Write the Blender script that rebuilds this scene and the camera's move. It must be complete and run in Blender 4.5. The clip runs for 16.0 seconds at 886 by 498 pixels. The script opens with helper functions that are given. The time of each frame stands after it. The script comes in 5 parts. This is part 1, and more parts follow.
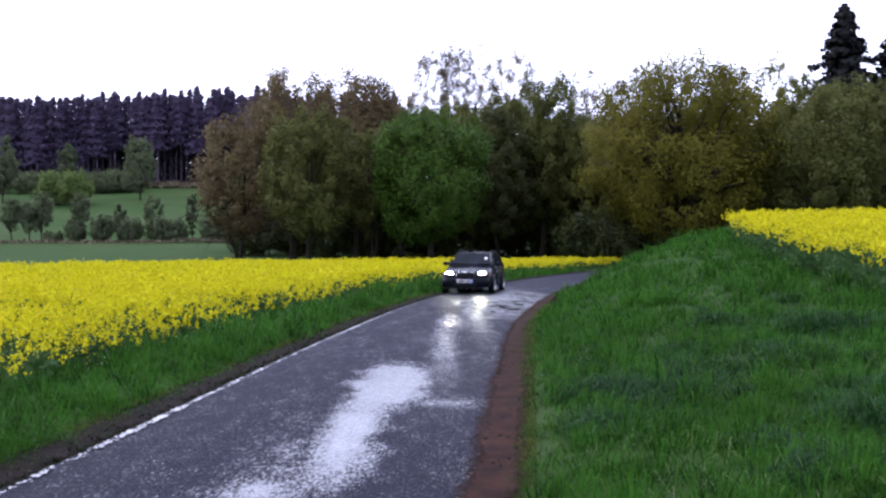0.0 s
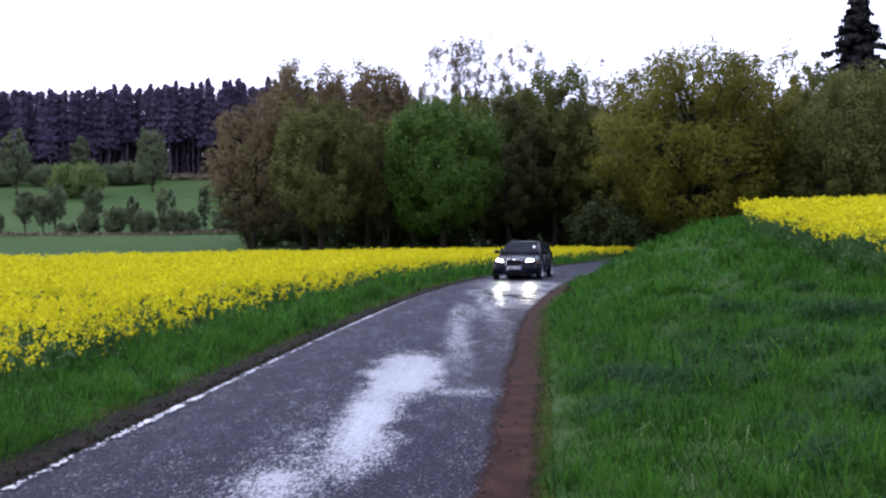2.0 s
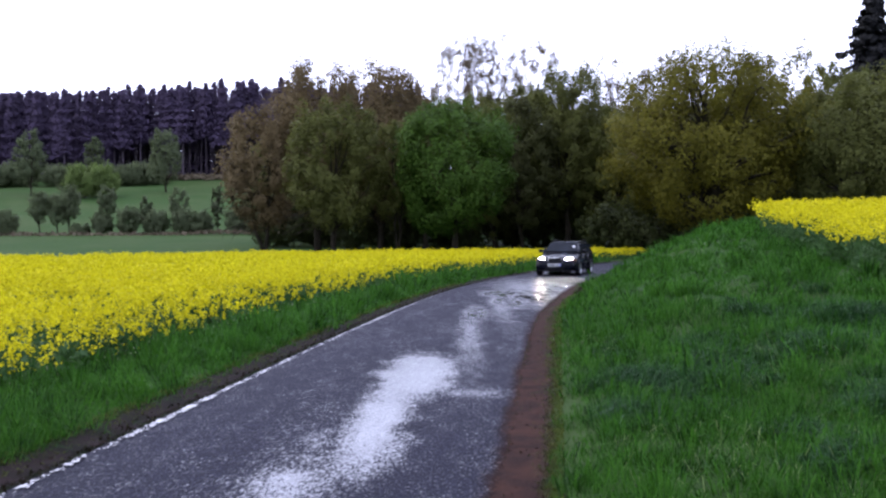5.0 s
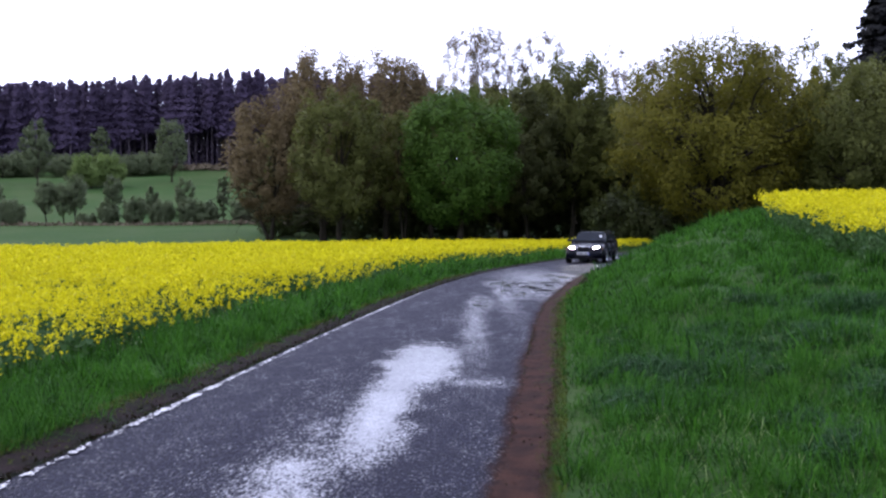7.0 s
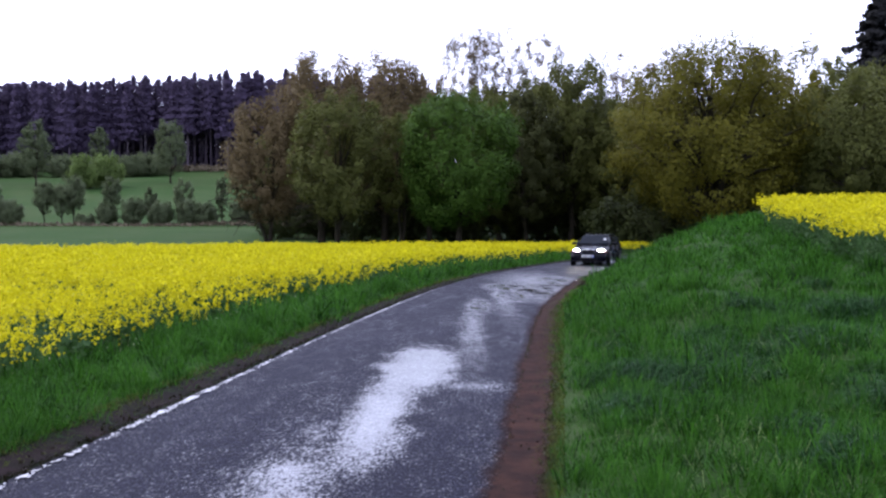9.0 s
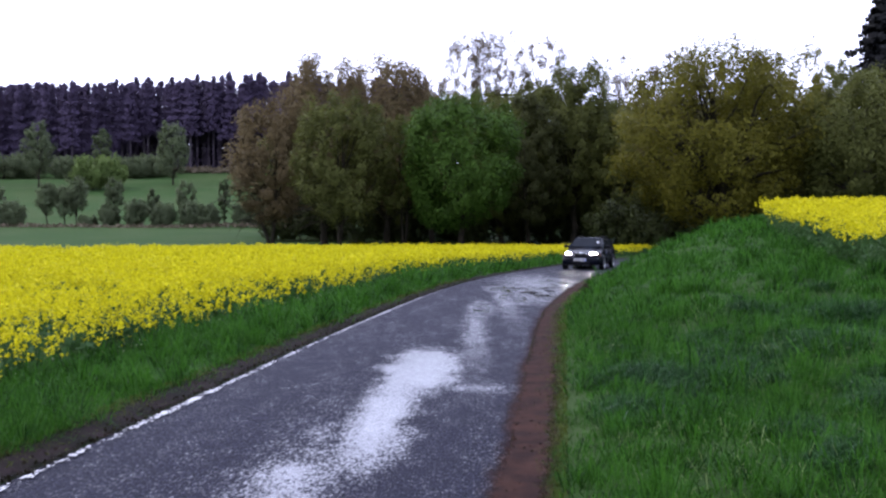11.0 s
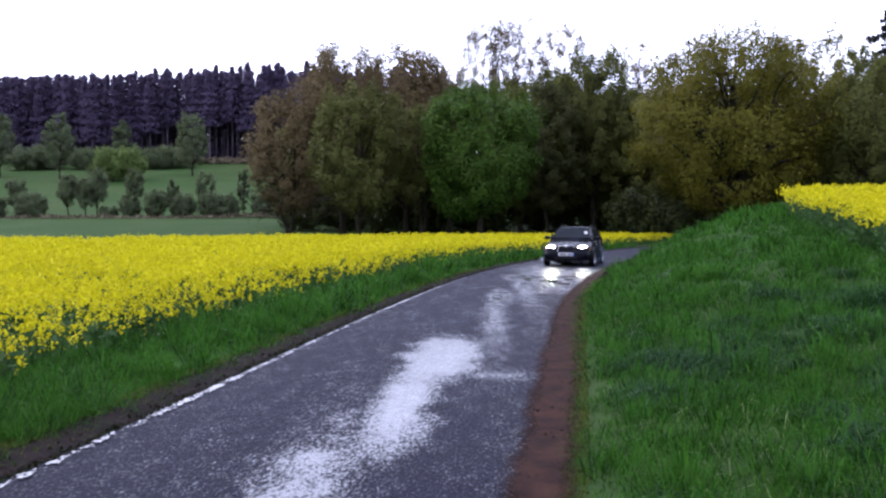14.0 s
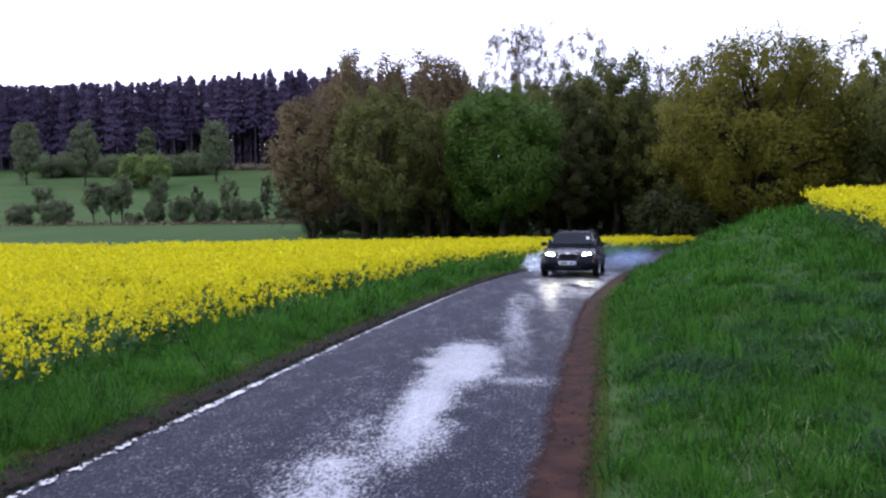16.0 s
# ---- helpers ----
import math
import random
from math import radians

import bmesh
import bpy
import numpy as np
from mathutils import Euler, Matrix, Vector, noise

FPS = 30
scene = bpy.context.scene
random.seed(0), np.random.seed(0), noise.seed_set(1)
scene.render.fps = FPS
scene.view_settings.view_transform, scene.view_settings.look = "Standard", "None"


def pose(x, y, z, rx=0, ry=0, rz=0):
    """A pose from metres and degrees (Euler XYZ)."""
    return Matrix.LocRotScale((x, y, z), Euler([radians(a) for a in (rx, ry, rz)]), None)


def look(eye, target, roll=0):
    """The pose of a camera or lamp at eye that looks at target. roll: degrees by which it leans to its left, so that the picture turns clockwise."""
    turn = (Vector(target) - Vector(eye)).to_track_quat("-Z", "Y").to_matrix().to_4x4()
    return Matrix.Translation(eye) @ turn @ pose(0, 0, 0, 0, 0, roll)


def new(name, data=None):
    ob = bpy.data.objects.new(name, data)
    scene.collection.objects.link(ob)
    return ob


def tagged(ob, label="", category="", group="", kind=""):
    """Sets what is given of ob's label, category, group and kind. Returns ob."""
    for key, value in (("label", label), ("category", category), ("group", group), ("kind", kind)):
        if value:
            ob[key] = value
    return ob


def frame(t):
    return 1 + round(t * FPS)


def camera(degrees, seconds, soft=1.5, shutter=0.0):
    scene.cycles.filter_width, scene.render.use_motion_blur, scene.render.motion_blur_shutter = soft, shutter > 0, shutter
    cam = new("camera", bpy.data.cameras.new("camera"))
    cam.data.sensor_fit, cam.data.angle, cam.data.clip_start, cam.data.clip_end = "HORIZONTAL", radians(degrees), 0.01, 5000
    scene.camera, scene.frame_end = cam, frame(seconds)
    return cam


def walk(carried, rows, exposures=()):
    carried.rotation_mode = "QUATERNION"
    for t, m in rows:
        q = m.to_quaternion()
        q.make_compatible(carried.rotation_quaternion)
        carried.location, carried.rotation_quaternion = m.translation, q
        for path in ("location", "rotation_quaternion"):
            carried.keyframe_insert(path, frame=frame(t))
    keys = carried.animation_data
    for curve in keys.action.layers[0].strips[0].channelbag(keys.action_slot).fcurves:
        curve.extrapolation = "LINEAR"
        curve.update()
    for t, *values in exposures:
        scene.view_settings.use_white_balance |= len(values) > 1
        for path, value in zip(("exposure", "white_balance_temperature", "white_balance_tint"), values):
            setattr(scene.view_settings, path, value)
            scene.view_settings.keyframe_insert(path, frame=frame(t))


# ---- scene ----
cam = camera(48.2, 16.0, soft=2.4)
walk(cam, [
    (0.0, pose(0.017, 0.000, 1.664, 89.770, 0.000, 0.000)),
    (0.5, pose(0.017, 0.002, 1.661, 90.009, -0.386, 0.173)),
    (1.0, pose(0.000, 0.001, 1.660, 90.499, -0.417, -0.153)),
    (1.5, pose(0.008, 0.009, 1.647, 90.176, -0.258, -0.133)),
    (2.0, pose(-0.014, 0.006, 1.652, 89.207, 0.314, 0.671)),
    (2.5, pose(0.001, 0.006, 1.648, 89.248, 0.459, 1.043)),
    (3.0, pose(-0.014, 0.004, 1.653, 89.260, 0.587, 0.957)),
    (3.5, pose(0.008, 0.001, 1.644, 89.397, 0.532, 1.092)),
    (4.0, pose(0.001, -0.004, 1.661, 89.559, 0.425, 1.198)),
    (6.5, pose(-0.009, 0.001, 1.646, 88.692, -0.045, 1.520)),
    (7.0, pose(0.008, -0.001, 1.646, 88.716, 0.108, 1.706)),
    (7.5, pose(-0.005, 0.000, 1.648, 88.688, -0.246, 1.753)),
    (8.0, pose(0.010, -0.003, 1.651, 88.723, -0.250, 1.682)),
    (8.5, pose(0.002, -0.001, 1.649, 88.831, -0.204, 1.548)),
    (9.0, pose(0.011, 0.005, 1.658, 88.835, -0.156, 1.623)),
    (11.5, pose(-0.008, -0.002, 1.650, 88.983, -0.379, 1.756)),
    (12.0, pose(-0.015, 0.004, 1.637, 88.573, -0.611, 1.727)),
    (12.5, pose(-0.016, 0.008, 1.645, 88.502, -0.664, 2.178)),
    (13.0, pose(-0.008, -0.003, 1.642, 88.339, -0.545, 2.218)),
    (13.5, pose(-0.008, -0.004, 1.650, 88.480, -0.277, 2.612)),
    (14.0, pose(-0.017, -0.003, 1.632, 88.364, -0.078, 2.813)),
    (14.5, pose(-0.004, -0.008, 1.658, 88.494, 0.109, 3.568)),
    (15.0, pose(0.007, -0.003, 1.646, 89.183, 0.132, 3.565)),
    (15.5, pose(0.008, -0.008, 1.656, 88.952, 0.328, 3.910)),
    (16.0, pose(0.020, -0.009, 1.647, 88.607, 0.317, 4.128)),
], exposures=[(0.0, 1.12), (16.0, 1.12)])

# ---- light: bright even overcast ----
world = bpy.data.worlds.new("world")
scene.world = world
world.use_nodes = True
wn = world.node_tree.nodes
sky = wn.new("ShaderNodeTexSky")
sky.sky_type = "NISHITA"
sky.sun_disc = False
sky.sun_elevation = radians(48)
sky.sun_rotation = radians(285)
sky.air_density, sky.dust_density, sky.ozone_density = 1.0, 6.0, 1.0
wn["Background"].inputs["Strength"].default_value = 0.15
cloud = wn.new("ShaderNodeMix")
cloud.data_type = "RGBA"
cloud.inputs[0].default_value = 0.88
cloud.inputs[7].default_value = (7.8, 8.3, 11.9, 1)  # closed cloud cover over the clear sky
world.node_tree.links.new(sky.outputs["Color"], cloud.inputs[6])
world.node_tree.links.new(cloud.outputs[2], wn["Background"].inputs["Color"])
sun = new("sun", bpy.data.lights.new("sun", "SUN"))
sun.data.energy, sun.data.angle, sun.data.color = 0.9, radians(80), (1.0, 0.97, 0.92)
sun.matrix_world = look((-34, 9, 40), (0, 0, 0))


# ---- helpers ----
def mesh_np(name, verts, faces, smooth=False):
    """A mesh from arrays: verts (n, 3), faces (m, k)."""
    verts, faces = np.asarray(verts, np.float32), np.asarray(faces, np.int32)
    me = bpy.data.meshes.new(name)
    m, k = faces.shape
    me.vertices.add(len(verts))
    me.vertices.foreach_set("co", verts.ravel())
    me.loops.add(m * k)
    me.loops.foreach_set("vertex_index", faces.ravel())
    me.polygons.add(m)
    me.polygons.foreach_set("loop_start", np.arange(0, m * k, k, dtype=np.int32))
    me.polygons.foreach_set("loop_total", np.full(m, k, np.int32))
    me.update(calc_edges=True)
    if smooth:
        me.polygons.foreach_set("use_smooth", np.ones(m, bool))
    return me


def solid(name, me, material, parent=None, label=""):
    if material and not me.materials:
        me.materials.append(material)
    ob = new(name, me)
    ob.parent = parent
    if label:
        ob["label"] = label
    return ob


def part(name, bm, material, parent, label="", smooth=True):
    """Links a bmesh as one mesh object under a thing."""
    me = bpy.data.meshes.new(name)
    bm.normal_update()
    bm.to_mesh(me)
    bm.free()
    for p in me.polygons:
        p.use_smooth = smooth
    return solid(name, me, material, parent, label)


def spline(points):
    """A smooth function through (y, x) points, straight beyond them."""
    ys = np.array([p[0] for p in points], float)
    xs = np.array([p[1] for p in points], float)
    n = len(ys)
    h = np.diff(ys)
    a = np.eye(n)
    b = np.zeros(n)
    for i in range(1, n - 1):
        a[i, i - 1:i + 2] = h[i - 1], 2 * (h[i - 1] + h[i]), h[i]
        b[i] = 3 * ((xs[i + 1] - xs[i]) / h[i] - (xs[i] - xs[i - 1]) / h[i - 1])
    c = np.linalg.solve(a, b)

    def f(y):
        y = np.asarray(y, float)
        yc = np.clip(y, ys[0], ys[-1])
        i = np.clip(np.searchsorted(ys, yc) - 1, 0, n - 2)
        t = yc - ys[i]
        bb = (xs[i + 1] - xs[i]) / h[i] - h[i] * (2 * c[i] + c[i + 1]) / 3
        d = (c[i + 1] - c[i]) / (3 * h[i])
        return xs[i] + bb * t + c[i] * t * t + d * t ** 3
    return f


# ---- the plan: the road's edges and the heights of the ground ----
road_left = spline([(-40, -8.6), (-12, -5.05), (0, -3.65), (7, -2.95), (14, -2.38), (20, -1.8), (29, -0.7), (37, 0.9), (46, 3.5), (56, 7.0), (66, 11.2), (80, 18.5), (100, 31), (130, 53)])
ROAD_W = 3.18


def road_right(y):
    slope = (road_left(np.asarray(y) + 0.5) - road_left(np.asarray(y) - 0.5))
    width = ROAD_W + np.interp(y, [20, 32, 70], [0, 0.45, 0.45])  # wider on the bend
    return road_left(y) + width * np.sqrt(1 + slope ** 2)


def wave(x, y, scale, seed=0):
    """Soft pseudo-random height, -1 to 1."""
    grid = np.random.default_rng(1000 + seed).uniform(-1, 1, (64, 64))
    total = 0.0
    for octave, gain in ((1.0, 0.75), (2.3, 0.4)):
        u, v = np.asarray(x) / scale * octave * 0.8 + 17.3 * octave, np.asarray(y) / scale * octave * 0.8 + 5.1
        i, j = np.floor(u).astype(int), np.floor(v).astype(int)
        a, b = u - i, v - j
        a, b = a * a * (3 - 2 * a), b * b * (3 - 2 * b)
        g = lambda p, q: grid[p % 64, q % 64]
        total = total + gain * ((g(i, j) * (1 - a) + g(i + 1, j) * a) * (1 - b) + (g(i, j + 1) * (1 - a) + g(i + 1, j + 1) * a) * b)
    return np.clip(total * 1.4, -1, 1)


def bank_height(y):
    return np.interp(y, [-15, 5, 12, 20, 34, 47, 60, 90, 140], [0.2, 0.32, 0.52, 0.88, 1.6, 2.2, 2.25, 1.7, 0.5])


def ground_z(x, y):
    x, y = np.asarray(x, float), np.asarray(y, float)
    sl, sr = road_left(y) - x, x - road_right(y)
    left = np.interp(sl, [-0.3, 0, 0.35, 1.2, 2.6, 6, 40], [-0.06, -0.03, 0.0, 0.02, -0.14, -0.2, -0.25])
    left = left + 0.03 * wave(x, y, 1.1) * np.clip((sl - 0.5) / 1.0, 0, 1)
    foot = np.interp(y, [18, 30, 50, 65], [0, 0.3, 0.35, 0.1])
    right = np.interp(sr - foot, [-0.3, 0, 0.45, 1.2, 2.7, 3.9, 5.2, 8, 60], [-0.03, 0, 0.05, 0.3, 0.7, 0.9, 0.98, 1.0, 1.3])
    right = right * bank_height(y) - 0.02 + 0.13 * wave(x, y, 0.8, 2) * np.clip((sr - 0.5) / 2.0, 0, 1)
    near = np.where(sr > -0.3, right, np.where(sl > -0.3, left, -0.06))
    far = np.interp(y, [60, 90, 150, 250, 330, 600, 3000], [0, 0, 2.6, 16.5, 24, 40, 60])
    far = far + 0.25 * wave(x, y, 11, 1) * np.clip((y - 85) / 40, 0, 1)
    return near * np.clip((170 - y) / 70, 0, 1) + far * np.clip((y - 70) / 20, 0, 1)


# ---- materials ----
def material(name):
    m = bpy.data.materials.new(name)
    m.use_nodes = True
    nt = m.node_tree
    return m, nt, nt.nodes["Principled BSDF"]


def node(nt, kind, inputs=(), **props):
    n = nt.nodes.new(kind)
    for k, v in props.items():
        setattr(n, k, v)
    for k, v in dict(inputs).items():
        if isinstance(v, bpy.types.NodeSocket):
            nt.links.new(v, n.inputs[k])
        else:
            n.inputs[k].default_value = v
    return n


def coords(nt, scale=(1, 1, 1), space="Object"):
    tc = node(nt, "ShaderNodeTexCoord")
    return node(nt, "ShaderNodeMapping", {"Vector": tc.outputs[space], "Scale": scale}).outputs[0]


def ramp(nt, fac, stops):
    r = node(nt, "ShaderNodeValToRGB", {"Fac": fac})
    e = r.color_ramp.elements
    while len(e) < len(stops):
        e.new(0.5)
    for el, (p, c) in zip(e, stops):
        el.position = p
        el.color = (*c, 1) if len(c) == 3 else c
    return r.outputs["Color"]


def grey(v):
    return (v, v, v)


def mixed(nt, fac, a, b, blend="MIX"):
    n = node(nt, "ShaderNodeMix", data_type="RGBA", blend_type=blend)
    for sock, v in ((n.inputs[0], fac), (n.inputs[6], a), (n.inputs[7], b)):
        if isinstance(v, bpy.types.NodeSocket):
            nt.links.new(v, sock)
        else:
            sock.default_value = v if sock is n.inputs[0] else (*v, 1)
    return n.outputs[2]


def noise_tex(nt, vec, scale, detail=4, rough=0.55):
    return node(nt, "ShaderNodeTexNoise", {"Vector": vec, "Scale": scale, "Detail": detail, "Roughness": rough}).outputs["Fac"]


def bump(nt, bsdf, height, strength, distance=0.02):
    b = node(nt, "ShaderNodeBump", {"Height": height, "Strength": strength, "Distance": distance})
    nt.links.new(b.outputs[0], bsdf.inputs["Normal"])


def foliage(name, dark, light, translucent=0.25, rough=0.55, patch=0.5, patch_scale=0.35, spec=0.06, own=0.55, span=(0.12, 0.85)):
    """Leaves or blades: each its own tone, with larger patches, some light passing through."""
    m, nt, p = material(name)
    dark, light = [c * 0.57 for c in dark], [c * 0.57 for c in light]
    rnd = node(nt, "ShaderNodeNewGeometry").outputs["Random Per Island"]
    big = noise_tex(nt, coords(nt), patch_scale, 3)
    fac = node(nt, "ShaderNodeMath", {0: rnd, 1: own}, operation="MULTIPLY").outputs[0]
    fac = node(nt, "ShaderNodeMath", {0: big, 1: patch, 2: fac}, operation="MULTIPLY_ADD").outputs[0]
    col = ramp(nt, fac, [(span[0], dark), (span[1], light)])
    nt.links.new(col, p.inputs["Base Color"])
    p.inputs["Roughness"].default_value = rough
    p.inputs["Specular IOR Level"].default_value = spec
    tr = node(nt, "ShaderNodeBsdfTranslucent", {"Color": col})
    mx = node(nt, "ShaderNodeMixShader", {0: translucent, 1: p.outputs[0], 2: tr.outputs[0]})
    nt.links.new(mx.outputs[0], nt.nodes["Material Output"].inputs["Surface"])
    return m


def plain(name, colour, rough=0.5, metal=0.0, grain=0.15, scale=8.0, bumpy=0.0, coat=0.0, spec=0.5):
    """A painted or moulded surface with slight unevenness."""
    m, nt, p = material(name)
    v = coords(nt)
    n = noise_tex(nt, v, scale, 5)
    lo, hi = [c * (1 - grain) for c in colour], [min(1, c * (1 + grain)) for c in colour]
    nt.links.new(ramp(nt, n, [(0.3, lo), (0.7, hi)]), p.inputs["Base Color"])
    nt.links.new(ramp(nt, noise_tex(nt, v, scale * 2.3, 3), [(0.3, grey(max(0, rough - 0.06))), (0.7, grey(min(1, rough + 0.08)))]), p.inputs["Roughness"])
    p.inputs["Metallic"].default_value = metal
    p.inputs["Coat Weight"].default_value = coat
    p.inputs["Specular IOR Level"].default_value = spec
    if bumpy:
        bump(nt, p, n, bumpy)
    return m


def asphalt():
    m, nt, p = material("wet_asphalt")
    v = coords(nt)
    stone = coords(nt, (1.0, 0.4, 1.0))
    chips = node(nt, "ShaderNodeTexVoronoi", {"Vector": stone, "Scale": 62.0}).outputs["Distance"]
    fine = noise_tex(nt, v, 60, 3, 0.7)
    along = coords(nt, (1.0, 0.3, 1.0))
    streak = noise_tex(nt, along, 1.3, 5, 0.65)
    blot = noise_tex(nt, v, 0.55, 5, 0.6)
    col = ramp(nt, chips, [(0.0, (0.13, 0.13, 0.17)), (0.25, (0.016, 0.016, 0.027)), (0.8, (0.004, 0.004, 0.008))])
    col = mixed(nt, ramp(nt, blot, [(0.35, grey(0.0)), (0.7, grey(0.55))]), col, (0.011, 0.011, 0.017))
    nt.links.new(col, p.inputs["Base Color"])
    # wet film: a standing patch in the wheel track and a long trail up the crown
    sep = node(nt, "ShaderNodeSeparateXYZ", {0: v})
    wob = node(nt, "ShaderNodeMath", {0: noise_tex(nt, v, 1.1, 5, 0.65), 1: 0.5}, operation="SUBTRACT").outputs[0]

    def blob(cx, cy, rx, ry, rim, wobble):
        """1 inside an uneven oval, 0 outside."""
        a = node(nt, "ShaderNodeMath", {0: sep.outputs[0], 1: cx}, operation="SUBTRACT").outputs[0]
        a = node(nt, "ShaderNodeMath", {0: a, 1: rx}, operation="DIVIDE").outputs[0]
        b = node(nt, "ShaderNodeMath", {0: sep.outputs[1], 1: cy}, operation="SUBTRACT").outputs[0]
        b = node(nt, "ShaderNodeMath", {0: b, 1: ry}, operation="DIVIDE").outputs[0]
        r = node(nt, "ShaderNodeMath", {0: a, 1: a}, operation="MULTIPLY").outputs[0]
        r = node(nt, "ShaderNodeMath", {0: b, 1: b, 2: r}, operation="MULTIPLY_ADD").outputs[0]
        r = node(nt, "ShaderNodeMath", {0: r}, operation="SQRT").outputs[0]
        r = node(nt, "ShaderNodeMath", {0: wob, 1: wobble, 2: r}, operation="MULTIPLY_ADD").outputs[0]
        return node(nt, "ShaderNodeMapRange", {"Value": r, 1: 1.0 - rim, 2: 1.0 + rim, 3: 1.0, 4: 0.0}).outputs[0]

    wet = None
    for spot in WET_SPOTS:
        b = blob(*spot[:6])
        b = node(nt, "ShaderNodeMath", {0: b, 1: spot[6]}, operation="MULTIPLY").outputs[0]
        wet = b if wet is None else node(nt, "ShaderNodeMath", {0: wet, 1: b}, operation="MAXIMUM").outputs[0]
    st = node(nt, "ShaderNodeMapRange", {"Value": streak, 1: 0.45, 2: 0.8, 3: 0.06, 4: 0.28}).outputs[0]
    wet = node(nt, "ShaderNodeMath", {0: wet, 1: st}, operation="MAXIMUM").outputs[0]
    mid = node(nt, "ShaderNodeMath", {0: noise_tex(nt, stone, 5.5, 5, 0.7), 1: 0.5}, operation="SUBTRACT").outputs[0]
    fleck = node(nt, "ShaderNodeMath", {0: noise_tex(nt, stone, 48, 3, 0.7), 1: 0.5}, operation="SUBTRACT").outputs[0]
    wet2 = node(nt, "ShaderNodeMath", {0: mid, 1: 0.75, 2: wet}, operation="MULTIPLY_ADD").outputs[0]
    wet2 = node(nt, "ShaderNodeMath", {0: fleck, 1: 2.1, 2: wet2}, operation="MULTIPLY_ADD").outputs[0]
    wet2 = node(nt, "ShaderNodeMapRange", {"Value": wet2, 1: 0.2, 2: 0.92}).outputs[0]
    # still, mirror-like film on the bend
    pool = None
    for spot in STILL_WATER:
        b = blob(*spot)
        pool = b if pool is None else node(nt, "ShaderNodeMath", {0: pool, 1: b}, operation="MAXIMUM").outputs[0]
    patchy = node(nt, "ShaderNodeMapRange", {"Value": noise_tex(nt, v, 2.6, 6, 0.7), 1: 0.42, 2: 0.55}).outputs[0]
    pool = node(nt, "ShaderNodeMath", {0: pool, 1: patchy}, operation="MULTIPLY").outputs[0]
    rough = node(nt, "ShaderNodeMapRange", {"Value": wet2, 1: 0.0, 2: 1.0, 3: 0.6, 4: 0.25}).outputs[0]
    still = node(nt, "ShaderNodeMapRange", {"Value": pool, 1: 0.0, 2: 1.0, 3: 1.0, 4: 0.07}).outputs[0]
    nt.links.new(node(nt, "ShaderNodeMath", {0: rough, 1: still}, operation="MINIMUM").outputs[0], p.inputs["Roughness"])
    film = node(nt, "ShaderNodeMath", {0: wet2, 1: pool}, operation="MAXIMUM").outputs[0]
    nt.links.new(node(nt, "ShaderNodeMapRange", {"Value": film, 1: 0.05, 2: 0.9, 3: 0.02, 4: 0.9}).outputs[0], p.inputs["Specular IOR Level"])
    nt.links.new(node(nt, "ShaderNodeMapRange", {"Value": wet2, 1: 0.35, 2: 1.0, 3: 0.0, 4: 1.0}).outputs[0], p.inputs["Coat Weight"])
    p.inputs["Coat Roughness"].default_value = 0.3
    h = node(nt, "ShaderNodeMath", {0: chips, 1: 0.6, 2: fine}, operation="MULTIPLY_ADD").outputs[0]
    b = node(nt, "ShaderNodeBump", {"Height": h, "Distance": 0.012})
    nt.links.new(node(nt, "ShaderNodeMapRange", {"Value": film, 1: 0.1, 2: 0.95, 3: 0.6, 4: 0.08}).outputs[0], b.inputs["Strength"])
    nt.links.new(b.outputs[0], p.inputs["Normal"])
    return m


# ovals of standing water on the road: x, y, half width, half length, rim, unevenness, wetness
WET_SPOTS = [(-0.6, 11.7, 0.46, 1.7, 0.5, 1.7, 1.0), (-0.8, 8.8, 0.26, 2.2, 0.6, 1.7, 0.9), (-1.15, 5.8, 0.34, 2.2, 0.8, 1.8, 0.6),
             (0.05, 10.3, 0.42, 0.35, 0.8, 1.8, 0.45), (0.05, 16.5, 0.22, 5.0, 0.8, 1.5, 0.5), (0.75, 22.5, 0.28, 5.0, 0.8, 1.5, 0.45), (2.0, 30.0, 1.1, 7.0, 0.8, 1.6, 0.6)]
# films of still water on the bend: x, y, half width, half length, rim, unevenness
STILL_WATER = [(1.0, 24.5, 0.4, 2.2, 0.3, 1.2), (0.2, 21.0, 0.26, 2.0, 0.3, 1.2), (1.85, 26.5, 0.5, 3.6, 0.3, 1.4), (2.7, 31.0, 0.9, 3.4, 0.3, 1.4), (0.9, 28.0, 0.5, 2.0, 0.3, 1.4)]


